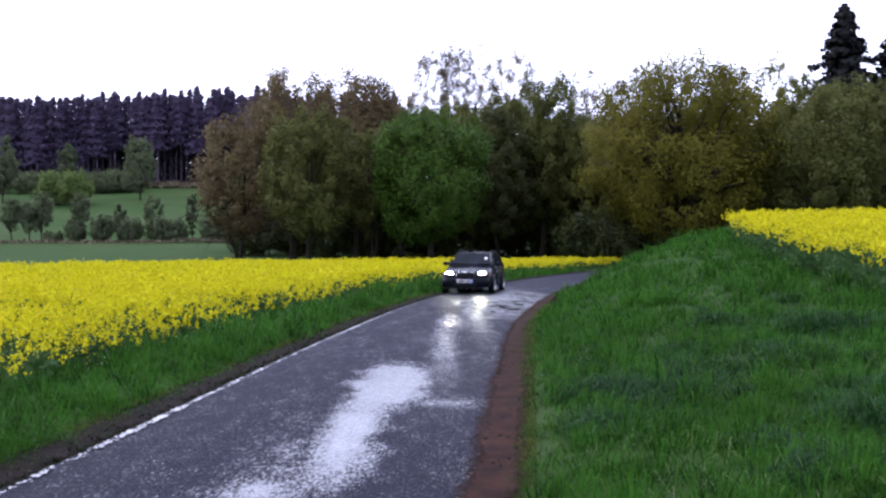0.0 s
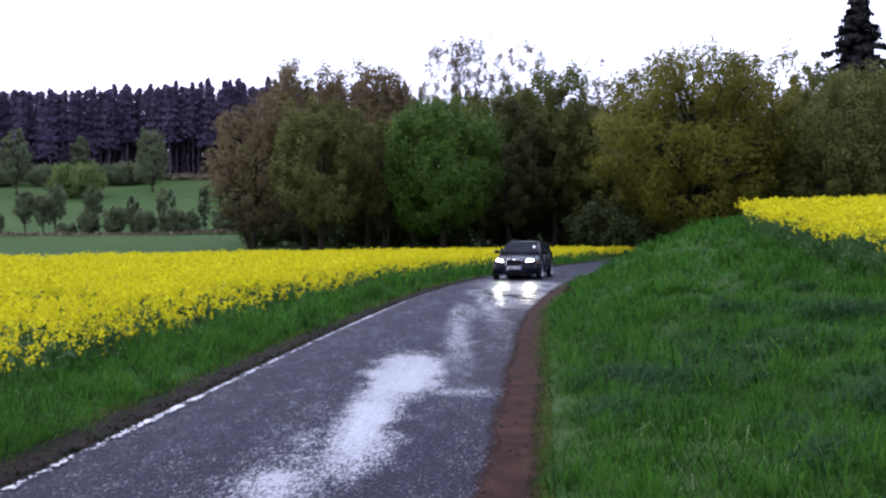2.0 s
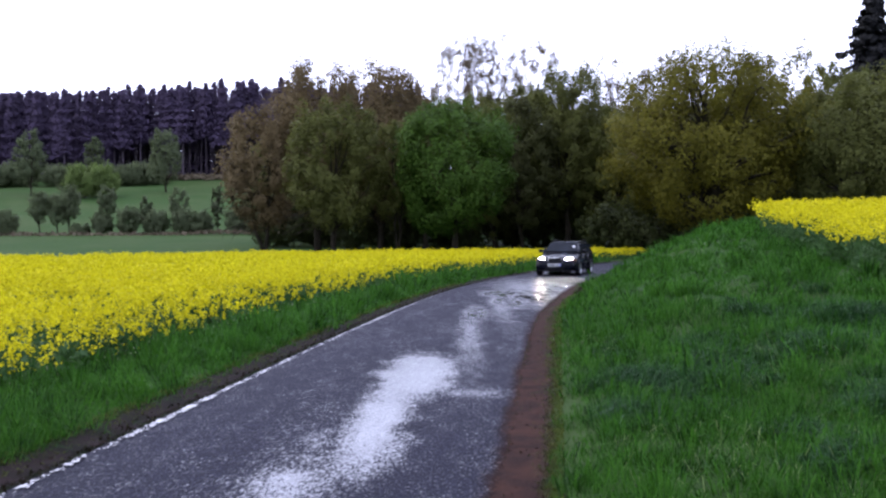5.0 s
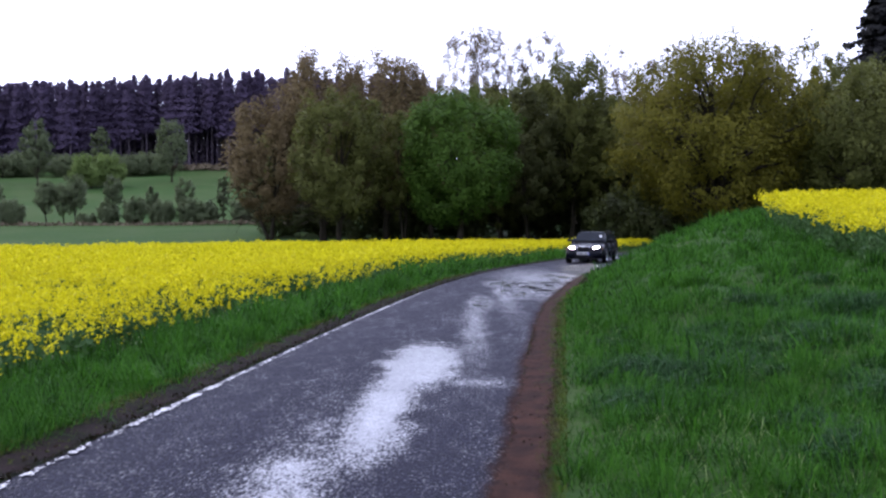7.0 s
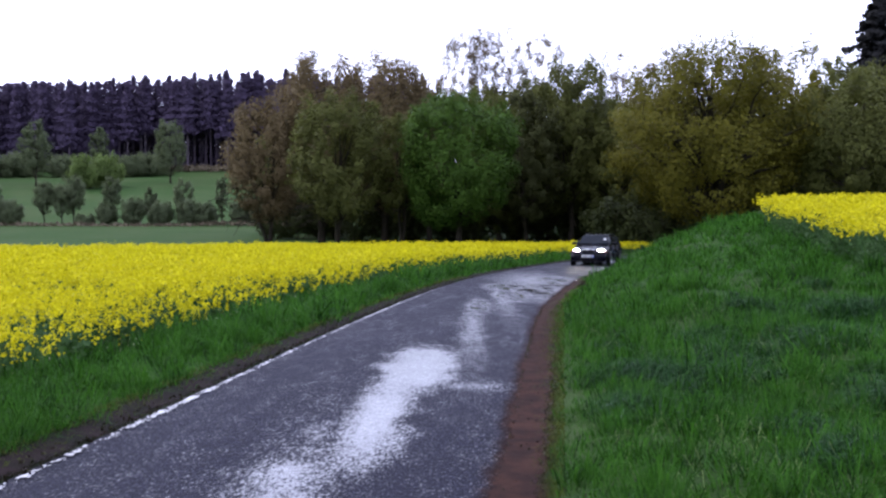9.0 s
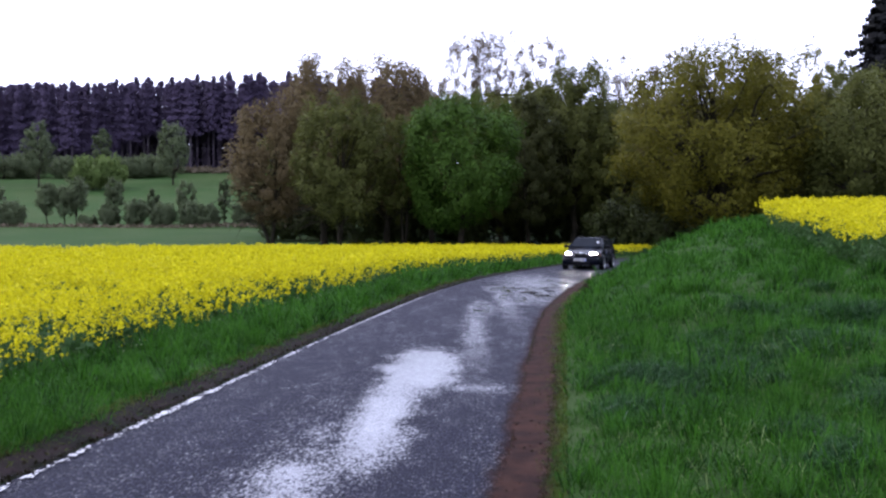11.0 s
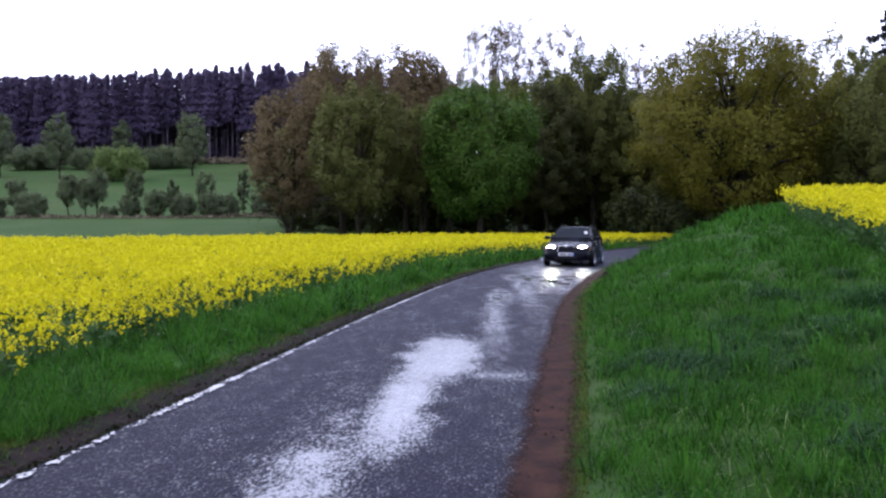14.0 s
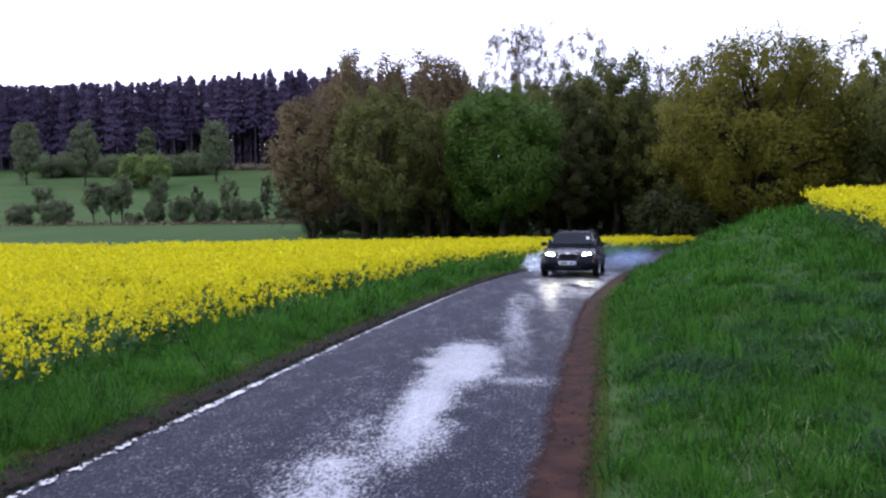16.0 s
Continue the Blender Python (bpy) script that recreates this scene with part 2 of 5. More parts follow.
def earth(name, a, b, c, scale=3.0, rough=0.85, bumpy=0.5, ragged=False):
    m, nt, p = material(name)
    v = coords(nt)
    a, b, c = ([k * 0.56 for k in col] for col in (a, b, c))
    n1, n2 = noise_tex(nt, v, scale, 6, 0.65), noise_tex(nt, v, scale * 14, 4, 0.7)
    col = mixed(nt, ramp(nt, n2, [(0.35, grey(0)), (0.65, grey(1))]), a, b)
    col = mixed(nt, ramp(nt, n1, [(0.38, grey(0)), (0.58, grey(1))]), col, c)
    nt.links.new(col, p.inputs["Base Color"])
    p.inputs["Roughness"].default_value = rough
    p.inputs["Specular IOR Level"].default_value = 0.03
    bump(nt, p, n2, bumpy, 0.03)
    if ragged:
        # crumbles away into what lies under it towards the strip's rims
        rim = node(nt, "ShaderNodeAttribute", attribute_name="rim").outputs["Fac"]
        a = node(nt, "ShaderNodeMath", {0: noise_tex(nt, coords(nt, (1, 0.5, 1)), 9, 8, 0.85), 1: 0.5}, operation="SUBTRACT").outputs[0]
        a = node(nt, "ShaderNodeMath", {0: a, 1: 3.4, 2: node(nt, "ShaderNodeMath", {0: rim, 1: 2.0, 2: -0.55}, operation="MULTIPLY_ADD").outputs[0]}, operation="MULTIPLY_ADD").outputs[0]
        nt.links.new(node(nt, "ShaderNodeMapRange", {"Value": a, 1: 0.1, 2: 1.1}).outputs[0], p.inputs["Alpha"])
    return m


def meadow():
    """Short grass and soil of the ground sheet, with mown and rough parts far off."""
    m, nt, p = material("meadow_ground")
    v = coords(nt)
    n1, n2, n3 = noise_tex(nt, v, 0.09, 5), noise_tex(nt, v, 1.7, 5, 0.65), noise_tex(nt, v, 22, 3, 0.7)
    col = mixed(nt, ramp(nt, n3, [(0.3, grey(0)), (0.7, grey(1))]), (0.0165, 0.035, 0.009), (0.028, 0.055, 0.014))
    col = mixed(nt, ramp(nt, n2, [(0.45, grey(0)), (0.75, grey(0.8))]), col, (0.02, 0.046, 0.018))
    col = mixed(nt, ramp(nt, n1, [(0.42, grey(0)), (0.62, grey(0.8))]), col, (0.036, 0.054, 0.02))
    nt.links.new(col, p.inputs["Base Color"])
    p.inputs["Roughness"].default_value = 0.9
    p.inputs["Specular IOR Level"].default_value = 0.03
    bump(nt, p, n3, 0.6, 0.05)
    return m


MEADOW = meadow()
ASPHALT = asphalt()
DIRT = earth("red_brown_dirt", (0.05, 0.022, 0.016), (0.068, 0.034, 0.025), (0.026, 0.0135, 0.012), ragged=True)
CLOD = earth("torn_earth", (0.022, 0.015, 0.01), (0.036, 0.026, 0.018), (0.02, 0.02, 0.01))
DARK_DIRT = earth("dark_damp_soil", (0.018, 0.0115, 0.013), (0.027, 0.018, 0.018), (0.011, 0.0105, 0.008), ragged=True)
HOLE = earth("broken_asphalt", (0.02, 0.019, 0.02), (0.03, 0.028, 0.028), (0.015, 0.014, 0.015), 9.0)
PAINT = earth("worn_white_paint", (0.75, 0.76, 0.78), (0.5, 0.5, 0.5), (0.62, 0.62, 0.64), 6.0, 0.5, 0.2)
MOSS = foliage("yellow_green_moss", (0.04, 0.065, 0.01), (0.11, 0.14, 0.024), 0.3, 0.7)
WEED = foliage("pale_petals", (0.3, 0.36, 0.2), (0.55, 0.6, 0.4), 0.3, 0.6)
GRASS = foliage("grass_blades", (0.005, 0.03, 0.004), (0.062, 0.188, 0.02), 0.4, 0.6, 1.05, 2.4, 0.03, span=(0.45, 1.05))
TUFT = foliage("blue_green_tuft", (0.004, 0.022, 0.006), (0.045, 0.13, 0.034), 0.25, 0.5, spec=0.05)
STRAW = foliage("seed_stalks", (0.14, 0.22, 0.06), (0.3, 0.4, 0.15), 0.25, 0.5)
FLOWER = foliage("rape_flowers", (0.40, 0.38, 0.01), (0.86, 0.78, 0.015), 0.35, 0.6, 0.75, 2.2)
RAPE_GREEN = foliage("rape_stems", (0.028, 0.07, 0.02), (0.07, 0.14, 0.042), 0.3, 0.6)
BARK = earth("bark", (0.04, 0.032, 0.022), (0.06, 0.05, 0.036), (0.026, 0.024, 0.016), 2.0, 0.9, 0.9)
PALE_BARK = earth("birch_bark", (0.15, 0.12, 0.10), (0.22, 0.18, 0.16), (0.09, 0.07, 0.06), 1.0, 0.9, 0.5)


# ---- ground, road, verges ----
def strip(name, left, right, y0, y1, step, lift, mat, columns=6, jag=0.0, seed=1):
    """A strip of ground between two curves x(y), laid on the ground."""
    rng = np.random.default_rng(seed)
    ys = np.arange(y0, y1 + step / 2, step)
    a = left(ys) + rng.normal(0, jag * 0.4, len(ys)) + jag * 2.2 * wave(ys, ys * 0, 0.6, seed)
    b = right(ys) + rng.normal(0, jag * 0.4, len(ys)) + jag * 2.2 * wave(ys, ys * 0, 0.6, seed + 1)
    u = np.linspace(0, 1, columns)
    x = a[:, None] * (1 - u) + b[:, None] * u
    y = np.repeat(ys[:, None], columns, 1)
    z = lift(x, y, u)
    verts = np.stack([x, y, z], -1).reshape(-1, 3)
    i = np.arange(len(ys) - 1)[:, None] * columns + np.arange(columns - 1)
    faces = np.stack([i, i + 1, i + 1 + columns, i + columns], -1).reshape(-1, 4)
    me = mesh_np(name, verts, faces, True)
    rim = me.attributes.new("rim", "FLOAT", "POINT")
    rim.data.foreach_set("value", np.tile(np.clip(2.6 * np.minimum(u, 1 - u), 0, 1), len(ys)).astype(np.float32))
    return solid(name, me, mat)


def build_ground():
    ys = np.concatenate([np.linspace(-2500, -60, 12), np.arange(-50, -4, 3), np.arange(-4, 60, 0.5), np.arange(60, 120, 2), np.arange(120, 360, 6), np.geomspace(370, 3500, 16)])
    off = np.concatenate([-np.geomspace(2500, 60, 14), -np.arange(55, 12, -3.0), -np.arange(12, 4, -1.0), -np.arange(4, 0.3, -0.3), [-0.15, 0.0, 0.15, 1.2, 2.2],
                          ROAD_W + np.arange(-0.1, 8, 0.25), np.arange(12, 60, 3.0), np.geomspace(62, 2500, 14)])
    y = np.repeat(ys[:, None], len(off), 1)
    x = road_left(ys)[:, None] + off
    z = ground_z(x, y)
    verts = np.stack([x, y, z], -1).reshape(-1, 3)
    n = len(off)
    i = np.arange(len(ys) - 1)[:, None] * n + np.arange(n - 1)
    faces = np.stack([i, i + 1, i + 1 + n, i + n], -1).reshape(-1, 4)
    tagged(solid("ground", mesh_np("ground", verts, faces, True), MEADOW), "green meadow ground rising to a distant hillside", "ground", kind="structure")
    road = strip("road", road_left, road_right, -40, 125, 0.5, lambda x, y, u: 0.012 + 0.02 * np.sin(u * math.pi) + 0 * x, ASPHALT, 9)
    tagged(road, "narrow wet grey asphalt country road with shining puddles", "road", kind="structure")
    line_l, line_r = lambda y: road_left(y) + 0.035, lambda y: road_left(y) + 0.135
    tagged(strip("verge", lambda y: road_right(y) - 0.19, lambda y: road_right(y) + 0.1 + np.interp(y, [6, 14, 26, 34], [0.34, 0.5, 0.5, 0.14]), -20, 60, 0.09,
                 lambda x, y, u: np.maximum(ground_z(x, y), 0.004) + 0.034 + 0.004 * wave(x, y, 0.35, 9), DIRT, 15, 0.014, 3), "bare red-brown dirt strip beside the asphalt", "dirt verge", kind="structure")
    tagged(strip("verge", lambda y: road_left(y) - 0.58, lambda y: road_left(y) + 0.13, -20, 75, 0.15,
                 lambda x, y, u: np.maximum(ground_z(x, y), -0.02) + 0.036 + 0 * x, DARK_DIRT, 13, 0.02, 4), "dark damp soil edge between grass and asphalt", "dirt verge", kind="structure")
    # edge line, worn and broken
    rng = np.random.default_rng(8)
    ys = np.arange(-20, 33, 0.035)
    cols = 9
    u = np.linspace(0, 1, cols)
    x = line_l(ys)[:, None] * (1 - u) + line_r(ys)[:, None] * u + rng.normal(0, 0.003, (len(ys), cols))
    y = np.repeat(ys[:, None], cols, 1) + rng.normal(0, 0.006, (len(ys), cols))
    verts = np.stack([x, y, np.full_like(x, 0.029)], -1).reshape(-1, 3)
    i = np.arange(len(ys) - 1)[:, None] * cols + np.arange(cols - 1)
    faces = np.stack([i, i + 1, i + 1 + cols, i + cols], -1)
    mx, my = x[:-1, :-1], y[:-1, :-1]
    rim = np.abs(np.linspace(-1, 1, cols - 1)) ** 2
    wear = 0.57 + 0.36 * wave(mx, my, 0.05, 14) + 0.16 * wave(mx * 2, my, 0.4, 15) + 0.36 * rim + np.clip((my - 22) / 14, 0, 0.6)
    faces = faces[wear + rng.normal(0, 0.2, wear.shape) < 0.55].reshape(-1, 4)
    tagged(solid("edge_line", mesh_np("edge_line", verts, faces), PAINT), "worn white painted line along the road's edge", "road marking", kind="structure")


# ---- grass and rape ----
def blades(name, x, y, height, width, lean, mat, rng, base=0.0, la=None):
    """Bent tapering blades rooted on the ground, one mesh."""
    n = len(x)
    z = ground_z(x, y) + base - 0.01
    az = rng.random(n) * 2 * math.pi
    if la is None:
        la = rng.random(n) * 2 * math.pi
    wx, wy = np.cos(az) * width / 2, np.sin(az) * width / 2
    lx, ly = np.cos(la) * lean * height, np.sin(la) * lean * height
    v = np.empty((n, 5, 3))
    v[:, 0] = np.stack([x - wx, y - wy, z], 1)
    v[:, 1] = np.stack([x + wx, y + wy, z], 1)
    v[:, 2] = np.stack([x + wx * 0.8 + lx * 0.3, y + wy * 0.8 + ly * 0.3, z + height * 0.6], 1)
    v[:, 3] = np.stack([x - wx * 0.8 + lx * 0.3, y - wy * 0.8 + ly * 0.3, z + height * 0.6], 1)
    v[:, 4] = np.stack([x + lx, y + ly, z + height * (1 - 0.45 * np.minimum(lean, 1.5))], 1)
    f = np.array([[0, 1, 2], [0, 2, 3], [3, 2, 4]])[None] + (np.arange(n) * 5)[:, None, None]
    return solid(name, mesh_np(name, v.reshape(-1, 3), f.reshape(-1, 3)), mat)


def leaf_slips(centres, size, rng, normals=None, stretch=1.6):
    """Pointed slips of random turn, one triangle each: verts, triangles and the normals of their verts."""
    n = len(centres)
    d = rng.normal(size=(n, 3))
    if normals is not None:
        d = normals + d * 0.42  # leaves lie roughly along the skin of their spray
    d /= np.linalg.norm(d, axis=1)[:, None]
    e = np.cross(d, rng.normal(size=(n, 3)))
    e /= np.linalg.norm(e, axis=1)[:, None]
    k = np.cross(d, e)
    s = np.asarray(size).reshape(-1, 1) * np.ones((n, 1))
    v = np.empty((n, 3, 3))
    v[:, 0] = centres - e * s * stretch / 2 + k * s / 2
    v[:, 1] = centres - e * s * stretch / 2 - k * s / 2
    v[:, 2] = centres + e * s * stretch / 2
    return v.reshape(-1, 3), np.arange(n * 3).reshape(-1, 3), None if normals is None else np.repeat(normals, 3, 0)


def join(pieces):
    vs, fs, k = [], [], 0
    for v, f in pieces:
        vs.append(v)
        fs.append(np.asarray(f) + k)
        k += len(v)
    return np.concatenate(vs), np.concatenate(fs)


BANK_TOP = 6.25     # from the road's edge to the rape on the bank
FIELD_EDGE = 2.35   # from the road's edge to the rape of the level field


def build_grass():
    rng = np.random.default_rng(21)
    px, py, ph, pw, pl, pa, pb = [], [], [], [], [], [], []
    for y0, y1, dens, h, w in ((-6, 4, 160, 0.13, 0.012), (4, 9, 2500, 0.074, 0.0078), (9, 16, 1150, 0.092, 0.012), (16, 28, 340, 0.12, 0.021), (28, 62, 95, 0.16, 0.036)):
        for side, width in ((1, BANK_TOP + 0.6), (-1, FIELD_EDGE + 0.2)):
            n = int((y1 - y0) * width * dens)
            y, s = rng.uniform(y0, y1, n), rng.uniform(0, 1, n)
            inner = np.interp(y, [6, 14, 26, 34], [0.28, 0.38, 0.40, 0.2]) if side > 0 else np.full(n, 0.25)
            inner = inner + 0.09 * wave(y, y * 0 + side * 3, 0.35, 51)
            s = inner + s * (width - inner)
            x = road_right(y) + s if side > 0 else road_left(y) - s
            # most blades gather in tussocks and arch out of them
            m = max(1, n // 80)
            ci = rng.integers(0, n, m)
            own = rng.integers(0, m, n)
            gather = rng.random(n) < 0.66
            kx, ky = rng.normal(0, 1, n), rng.normal(0, 1, n)
            size = rng.uniform(0.5, 1.6, m)[own]
            girth = 0.085 * (1 + 0.03 * max(y0, 0)) * size
            x = np.where(gather, x[ci][own] + kx * girth, x)
            y = np.where(gather, y[ci][own] + ky * girth, y)
            away = np.where(side > 0, x - road_right(y), road_left(y) - x)
            edge = np.clip((away - inner) / 0.4, 0, 1)
            tuft = 0.5 + 0.5 * wave(x, y, 0.3, 5)
            broad = 0.5 + 0.5 * wave(x, y, 1.1, 3)
            keep = (away > inner - 0.1 * rng.random(n)) & (rng.random(n) < (0.3 + 0.7 * edge) * (0.3 + 0.7 * tuft))
            keep &= ~((np.abs(x - 2.85) < 0.3) & (y > 23.6) & (y < 25.9))
            hh = h * (0.4 + 0.6 * edge) * (0.6 + 0.5 * tuft + 0.7 * broad * tuft) * rng.uniform(0.6, 1.35, n) * (1.2 if side > 0 else 1.6)
            hh = np.where(gather, hh * (0.45 + 0.7 * size) * 1.25, hh * 0.7)
            # the middle of a tussock stands, its rim lies over
            far_out = np.sqrt(kx * kx + ky * ky)
            dome = np.where(gather, 0.12 * size * edge * np.exp(-0.6 * far_out ** 2), 0.0)
            lean = np.where(gather, 0.4 + 0.55 * far_out, 0.5 + 0.4 * broad) * rng.uniform(0.6, 1.4, n)
            az = np.where(gather, np.arctan2(ky, kx) + rng.normal(0, 0.6, n), rng.random(n) * 2 * math.pi)
            for lst, val in ((px, x), (py, y), (ph, hh), (pw, w * rng.uniform(0.6, 1.3, n)), (pl, lean), (pa, az), (pb, dome)):
                lst.append(val[keep])
    x, y, h, w, l, a, b = (np.concatenate(k) for k in (px, py, ph, pw, pl, pa, pb))
    tagged(blades("grass", x, y, h, w, l, GRASS, rng, b, a), "lush green roadside grass in tussocks on bank and verge", "grass", kind="stuff")
    # blue-green drooping tufts on the bank
    tx, ty, th = [], [], []
    for cx, cy, r in ((1.75, 9.95, 0.32), (2.0, 9.35, 0.36), (2.35, 9.7, 0.34), (2.7, 10.4, 0.4), (3.6, 10.2, 0.36), (4.2, 13.1, 0.6), (4.8, 12.6, 0.55), (5.5, 12.9, 0.6), (5.3, 13.9, 0.6), (1.4, 8.4, 0.24), (3.2, 7.6, 0.3), (3.9, 8.6, 0.34), (2.9, 12.4, 0.3)):
        n = int(2300 * r)
        tx.append(rng.normal(cx, r * 0.55, n)), ty.append(rng.normal(cy, r * 0.7, n)), th.append(rng.uniform(0.2, 0.36, n))
    for _ in range(90):
        cy = 5 + 13 * rng.random() ** 1.3
        cx, r = float(road_right(cy)) + rng.uniform(0.7, BANK_TOP - 0.4), rng.uniform(0.08, 0.2)
        n = int(1500 * r)
        tx.append(rng.normal(cx, r * 0.6, n)), ty.append(rng.normal(cy, r * 0.7, n)), th.append(rng.uniform(0.12, 0.26, n))
    tx, ty, th = np.concatenate(tx), np.concatenate(ty), np.concatenate(th)
    tagged(blades("grass_tuft", tx, ty, th, rng.uniform(0.006, 0.012, len(tx)), np.abs(rng.normal(0.9, 0.35, len(tx))), TUFT, rng), "blue-green drooping grass tufts in the bank", "grass", kind="stuff")
    n = 2000
    y = 4.8 + 12 * rng.random(n) ** 1.7
    x = road_right(y) + rng.uniform(0.8, BANK_TOP, n)
    tagged(blades("seed_stalk", x, y, rng.uniform(0.16, 0.28, n), np.full(n, 0.0055), np.abs(rng.normal(1.35, 0.25, n)), STRAW, rng), "pale bent blades standing out of the grass", "grass", kind="stuff")
    # yellowish moss and short grass creeping over the soil at both rims
    n = 24000
    y = 5 + 29 * rng.random(n) ** 1.4
    side = rng.random(n) < 0.5
    creep = np.abs(rng.normal(0, 0.16, n))
    lie = rng.random(n) < 0.35 + 0.65 * (0.5 + 0.5 * wave(y, y * 0 + side, 0.4, 41))
    x = np.where(side, road_right(y) + np.interp(y, [6, 14, 26, 34], [0.42, 0.52, 0.52, 0.3]) - creep, road_left(y) - 0.56 + creep * 1.2)
    x, y = x[lie], y[lie]
    tagged(blades("moss", x, y, rng.uniform(0.02, 0.055, len(x)), 0.004 + 0.0006 * y, np.abs(rng.normal(0.9, 0.4, len(x))), MOSS, rng, 0.03), "short yellow-green moss creeping over the soil edge", "moss", kind="stuff")
    # pale weeds in flower between the grass and the crop
    n = 520
    y = 8 + 18 * rng.random(n)
    x = road_left(y) - rng.uniform(1.7, 2.6, n)
    near = wave(x, y, 0.5, 43) > 0.05
    x, y = x[near], y[near]
    v, f, _ = leaf_slips(np.stack([x, y, ground_z(x, y) + rng.uniform(0.12, 0.34, len(x))], 1), rng.uniform(0.012, 0.026, len(x)), rng, None, 1.2)
    weeds = tagged(solid("wild_flowers", mesh_np("wild_flowers", v, f), WEED), "small pale wild flowers along the crop's edge", "wild flowers", kind="stuff")
    stalks = blades("stem", x, y, rng.uniform(0.14, 0.32, len(x)), np.full(len(x), 0.008), np.abs(rng.normal(0.15, 0.1, len(x))), RAPE_GREEN, rng)
    stalks.parent = weeds


def rape(name, x, y, tall, heads, petals, size, rng, edge, label, low=0.14):
    """Rape plants: flower heads over leafy stems. edge: 0 to 1, how near each plant stands to the open side."""
    n = len(x)
    z = ground_z(x, y)
    top = z + tall
    hx, hy = np.repeat(x, heads), np.repeat(y, heads)
    spread = 0.17
    drop = rng.random(n * heads) ** 1.3 * (0.24 + low * np.repeat(edge, heads))
    c = np.stack([hx + rng.normal(0, spread, n * heads), hy + rng.normal(0, spread, n * heads), np.repeat(top, heads) - drop], 1)
    c = np.repeat(c, petals, 0)
    c += rng.normal(0, 1, c.shape) * np.array([0.022, 0.022, 0.035])
    v, f, _ = leaf_slips(c, size * rng.uniform(0.75, 1.3, len(c)), rng, None, 1.1)
    crown = tagged(solid(name, mesh_np(name, v, f), FLOWER), label, "rapeseed", kind="stuff")
    sel = rng.random(n) < 0.25 + 0.75 * edge
    xs, ys, ts, zs = x[sel], y[sel], tall[sel], z[sel]
    st = blades("stem", xs, ys, ts * 0.95, np.full(len(xs), 0.018), np.abs(rng.normal(0.05, 0.04, len(xs))), RAPE_GREEN, rng)
    st.parent = crown
    k = 10
    c = np.stack([np.repeat(xs, k) + rng.normal(0, 0.09, len(xs) * k), np.repeat(ys, k) + rng.normal(0, 0.09, len(xs) * k), np.repeat(zs, k) + np.repeat(ts, k) * rng.uniform(0.1, 0.78, len(xs) * k)], 1)
    v, f, _ = leaf_slips(c, rng.uniform(0.04, 0.10, len(c)), rng, None, 1.9)
    solid("leaf", mesh_np("leaf", v, f), RAPE_GREEN, crown)


def field_far(x):
    """The far edge of the level rape field."""
    return np.interp(x, [-60, -34, -25, -10, 10, 40], [62, 60, 56, 70, 78, 80])


def build_rape():
    rng = np.random.default_rng(5)
    for y0, y1, dens, heads, petals, size in ((3, 16, 26, 4, 10, 0.034), (16, 30, 18, 4, 6, 0.05), (30, 80, 11, 3, 3, 0.085)):
        xa = -0.62 * y1 - 4
        xb = float(road_left(y1)) - FIELD_EDGE + 0.5
        n = int((y1 - y0) * (xb - xa) * dens)
        y, x = rng.uniform(y0, y1, n), rng.uniform(xa, xb, n)
        s = road_left(y) - FIELD_EDGE + 0.45 * np.clip((17 - y) / 8, 0, 1) - x + 0.22 * wave(x, y, 0.8, 7)
        keep = (s > 0) & (x > -0.62 * y - 3) & (y < field_far(x))
        keep &= ~((s < 0.9) & (rng.random(n) < 0.15))
        keep &= rng.random(n) > 0.75 * np.clip(wave(x, y, 1.7, 31) * 2 - 0.5, 0, 1) * np.clip(s / 2, 0, 1)
        x, y, s = x[keep], y[keep], s[keep]
        tall = 0.86 + 0.05 * wave(x, y, 1.6, 6) + rng.normal(0, 0.055, len(x)) - 0.36 * np.clip(1 - s / 0.75, 0, 1) * rng.uniform(0.6, 1.0, len(x))
        rape("rape_field", x, y, tall, heads, petals, size, rng, np.clip(1.4 - s / 1.5, 0, 1), "dense yellow flowering rapeseed crop in a level field", 0.04)
    # the rest of both fields, to the sides and behind
    n = 14000
    x, y = rng.uniform(-62, 45, n), rng.uniform(-16, 62, n)
    low = (x < -0.62 * y - 3) & (x < road_left(y) - FIELD_EDGE) & (y < field_far(x))
    high = (x > 0.5 * y + 4) & (x > road_right(y) + BANK_TOP) & (y < 48)
    for keep, tall, label in ((low, 0.86, "dense yellow flowering rapeseed crop in a level field"), (high, 1.02, "yellow flowering rapeseed crop above the grassy bank")):
        k = int(keep.sum())
        rape("rape_field", x[keep], y[keep], tall + rng.normal(0, 0.06, k), 2, 2, 0.14, rng, np.zeros(k), label)
    for y0, y1, dens, heads, petals, size in ((8, 30, 14, 4, 5, 0.05), (30, 62, 12, 3, 4, 0.075)):
        n = int((y1 - y0) * 24 * dens)
        y, s = rng.uniform(y0, y1, n), rng.uniform(0, 24, n)
        x = road_right(y) + BANK_TOP + s + 0.25 * wave(y, y, 1.1, 2)
        keep = (x < 0.5 * y + 4) & (y < 48 + 0.3 * s)
        x, y, s = x[keep], y[keep], s[keep]
        tall = 1.02 + 0.06 * wave(x, y, 1.6, 6) + rng.normal(0, 0.06, len(x)) - 0.1 * np.clip(1 - s / 0.8, 0, 1) * rng.random(len(x))
        rape("rape_field", x, y, tall, heads, petals, size, rng, np.clip(1.6 - s / 1.5, 0, 1), "yellow flowering rapeseed crop above the grassy bank", 0.02)


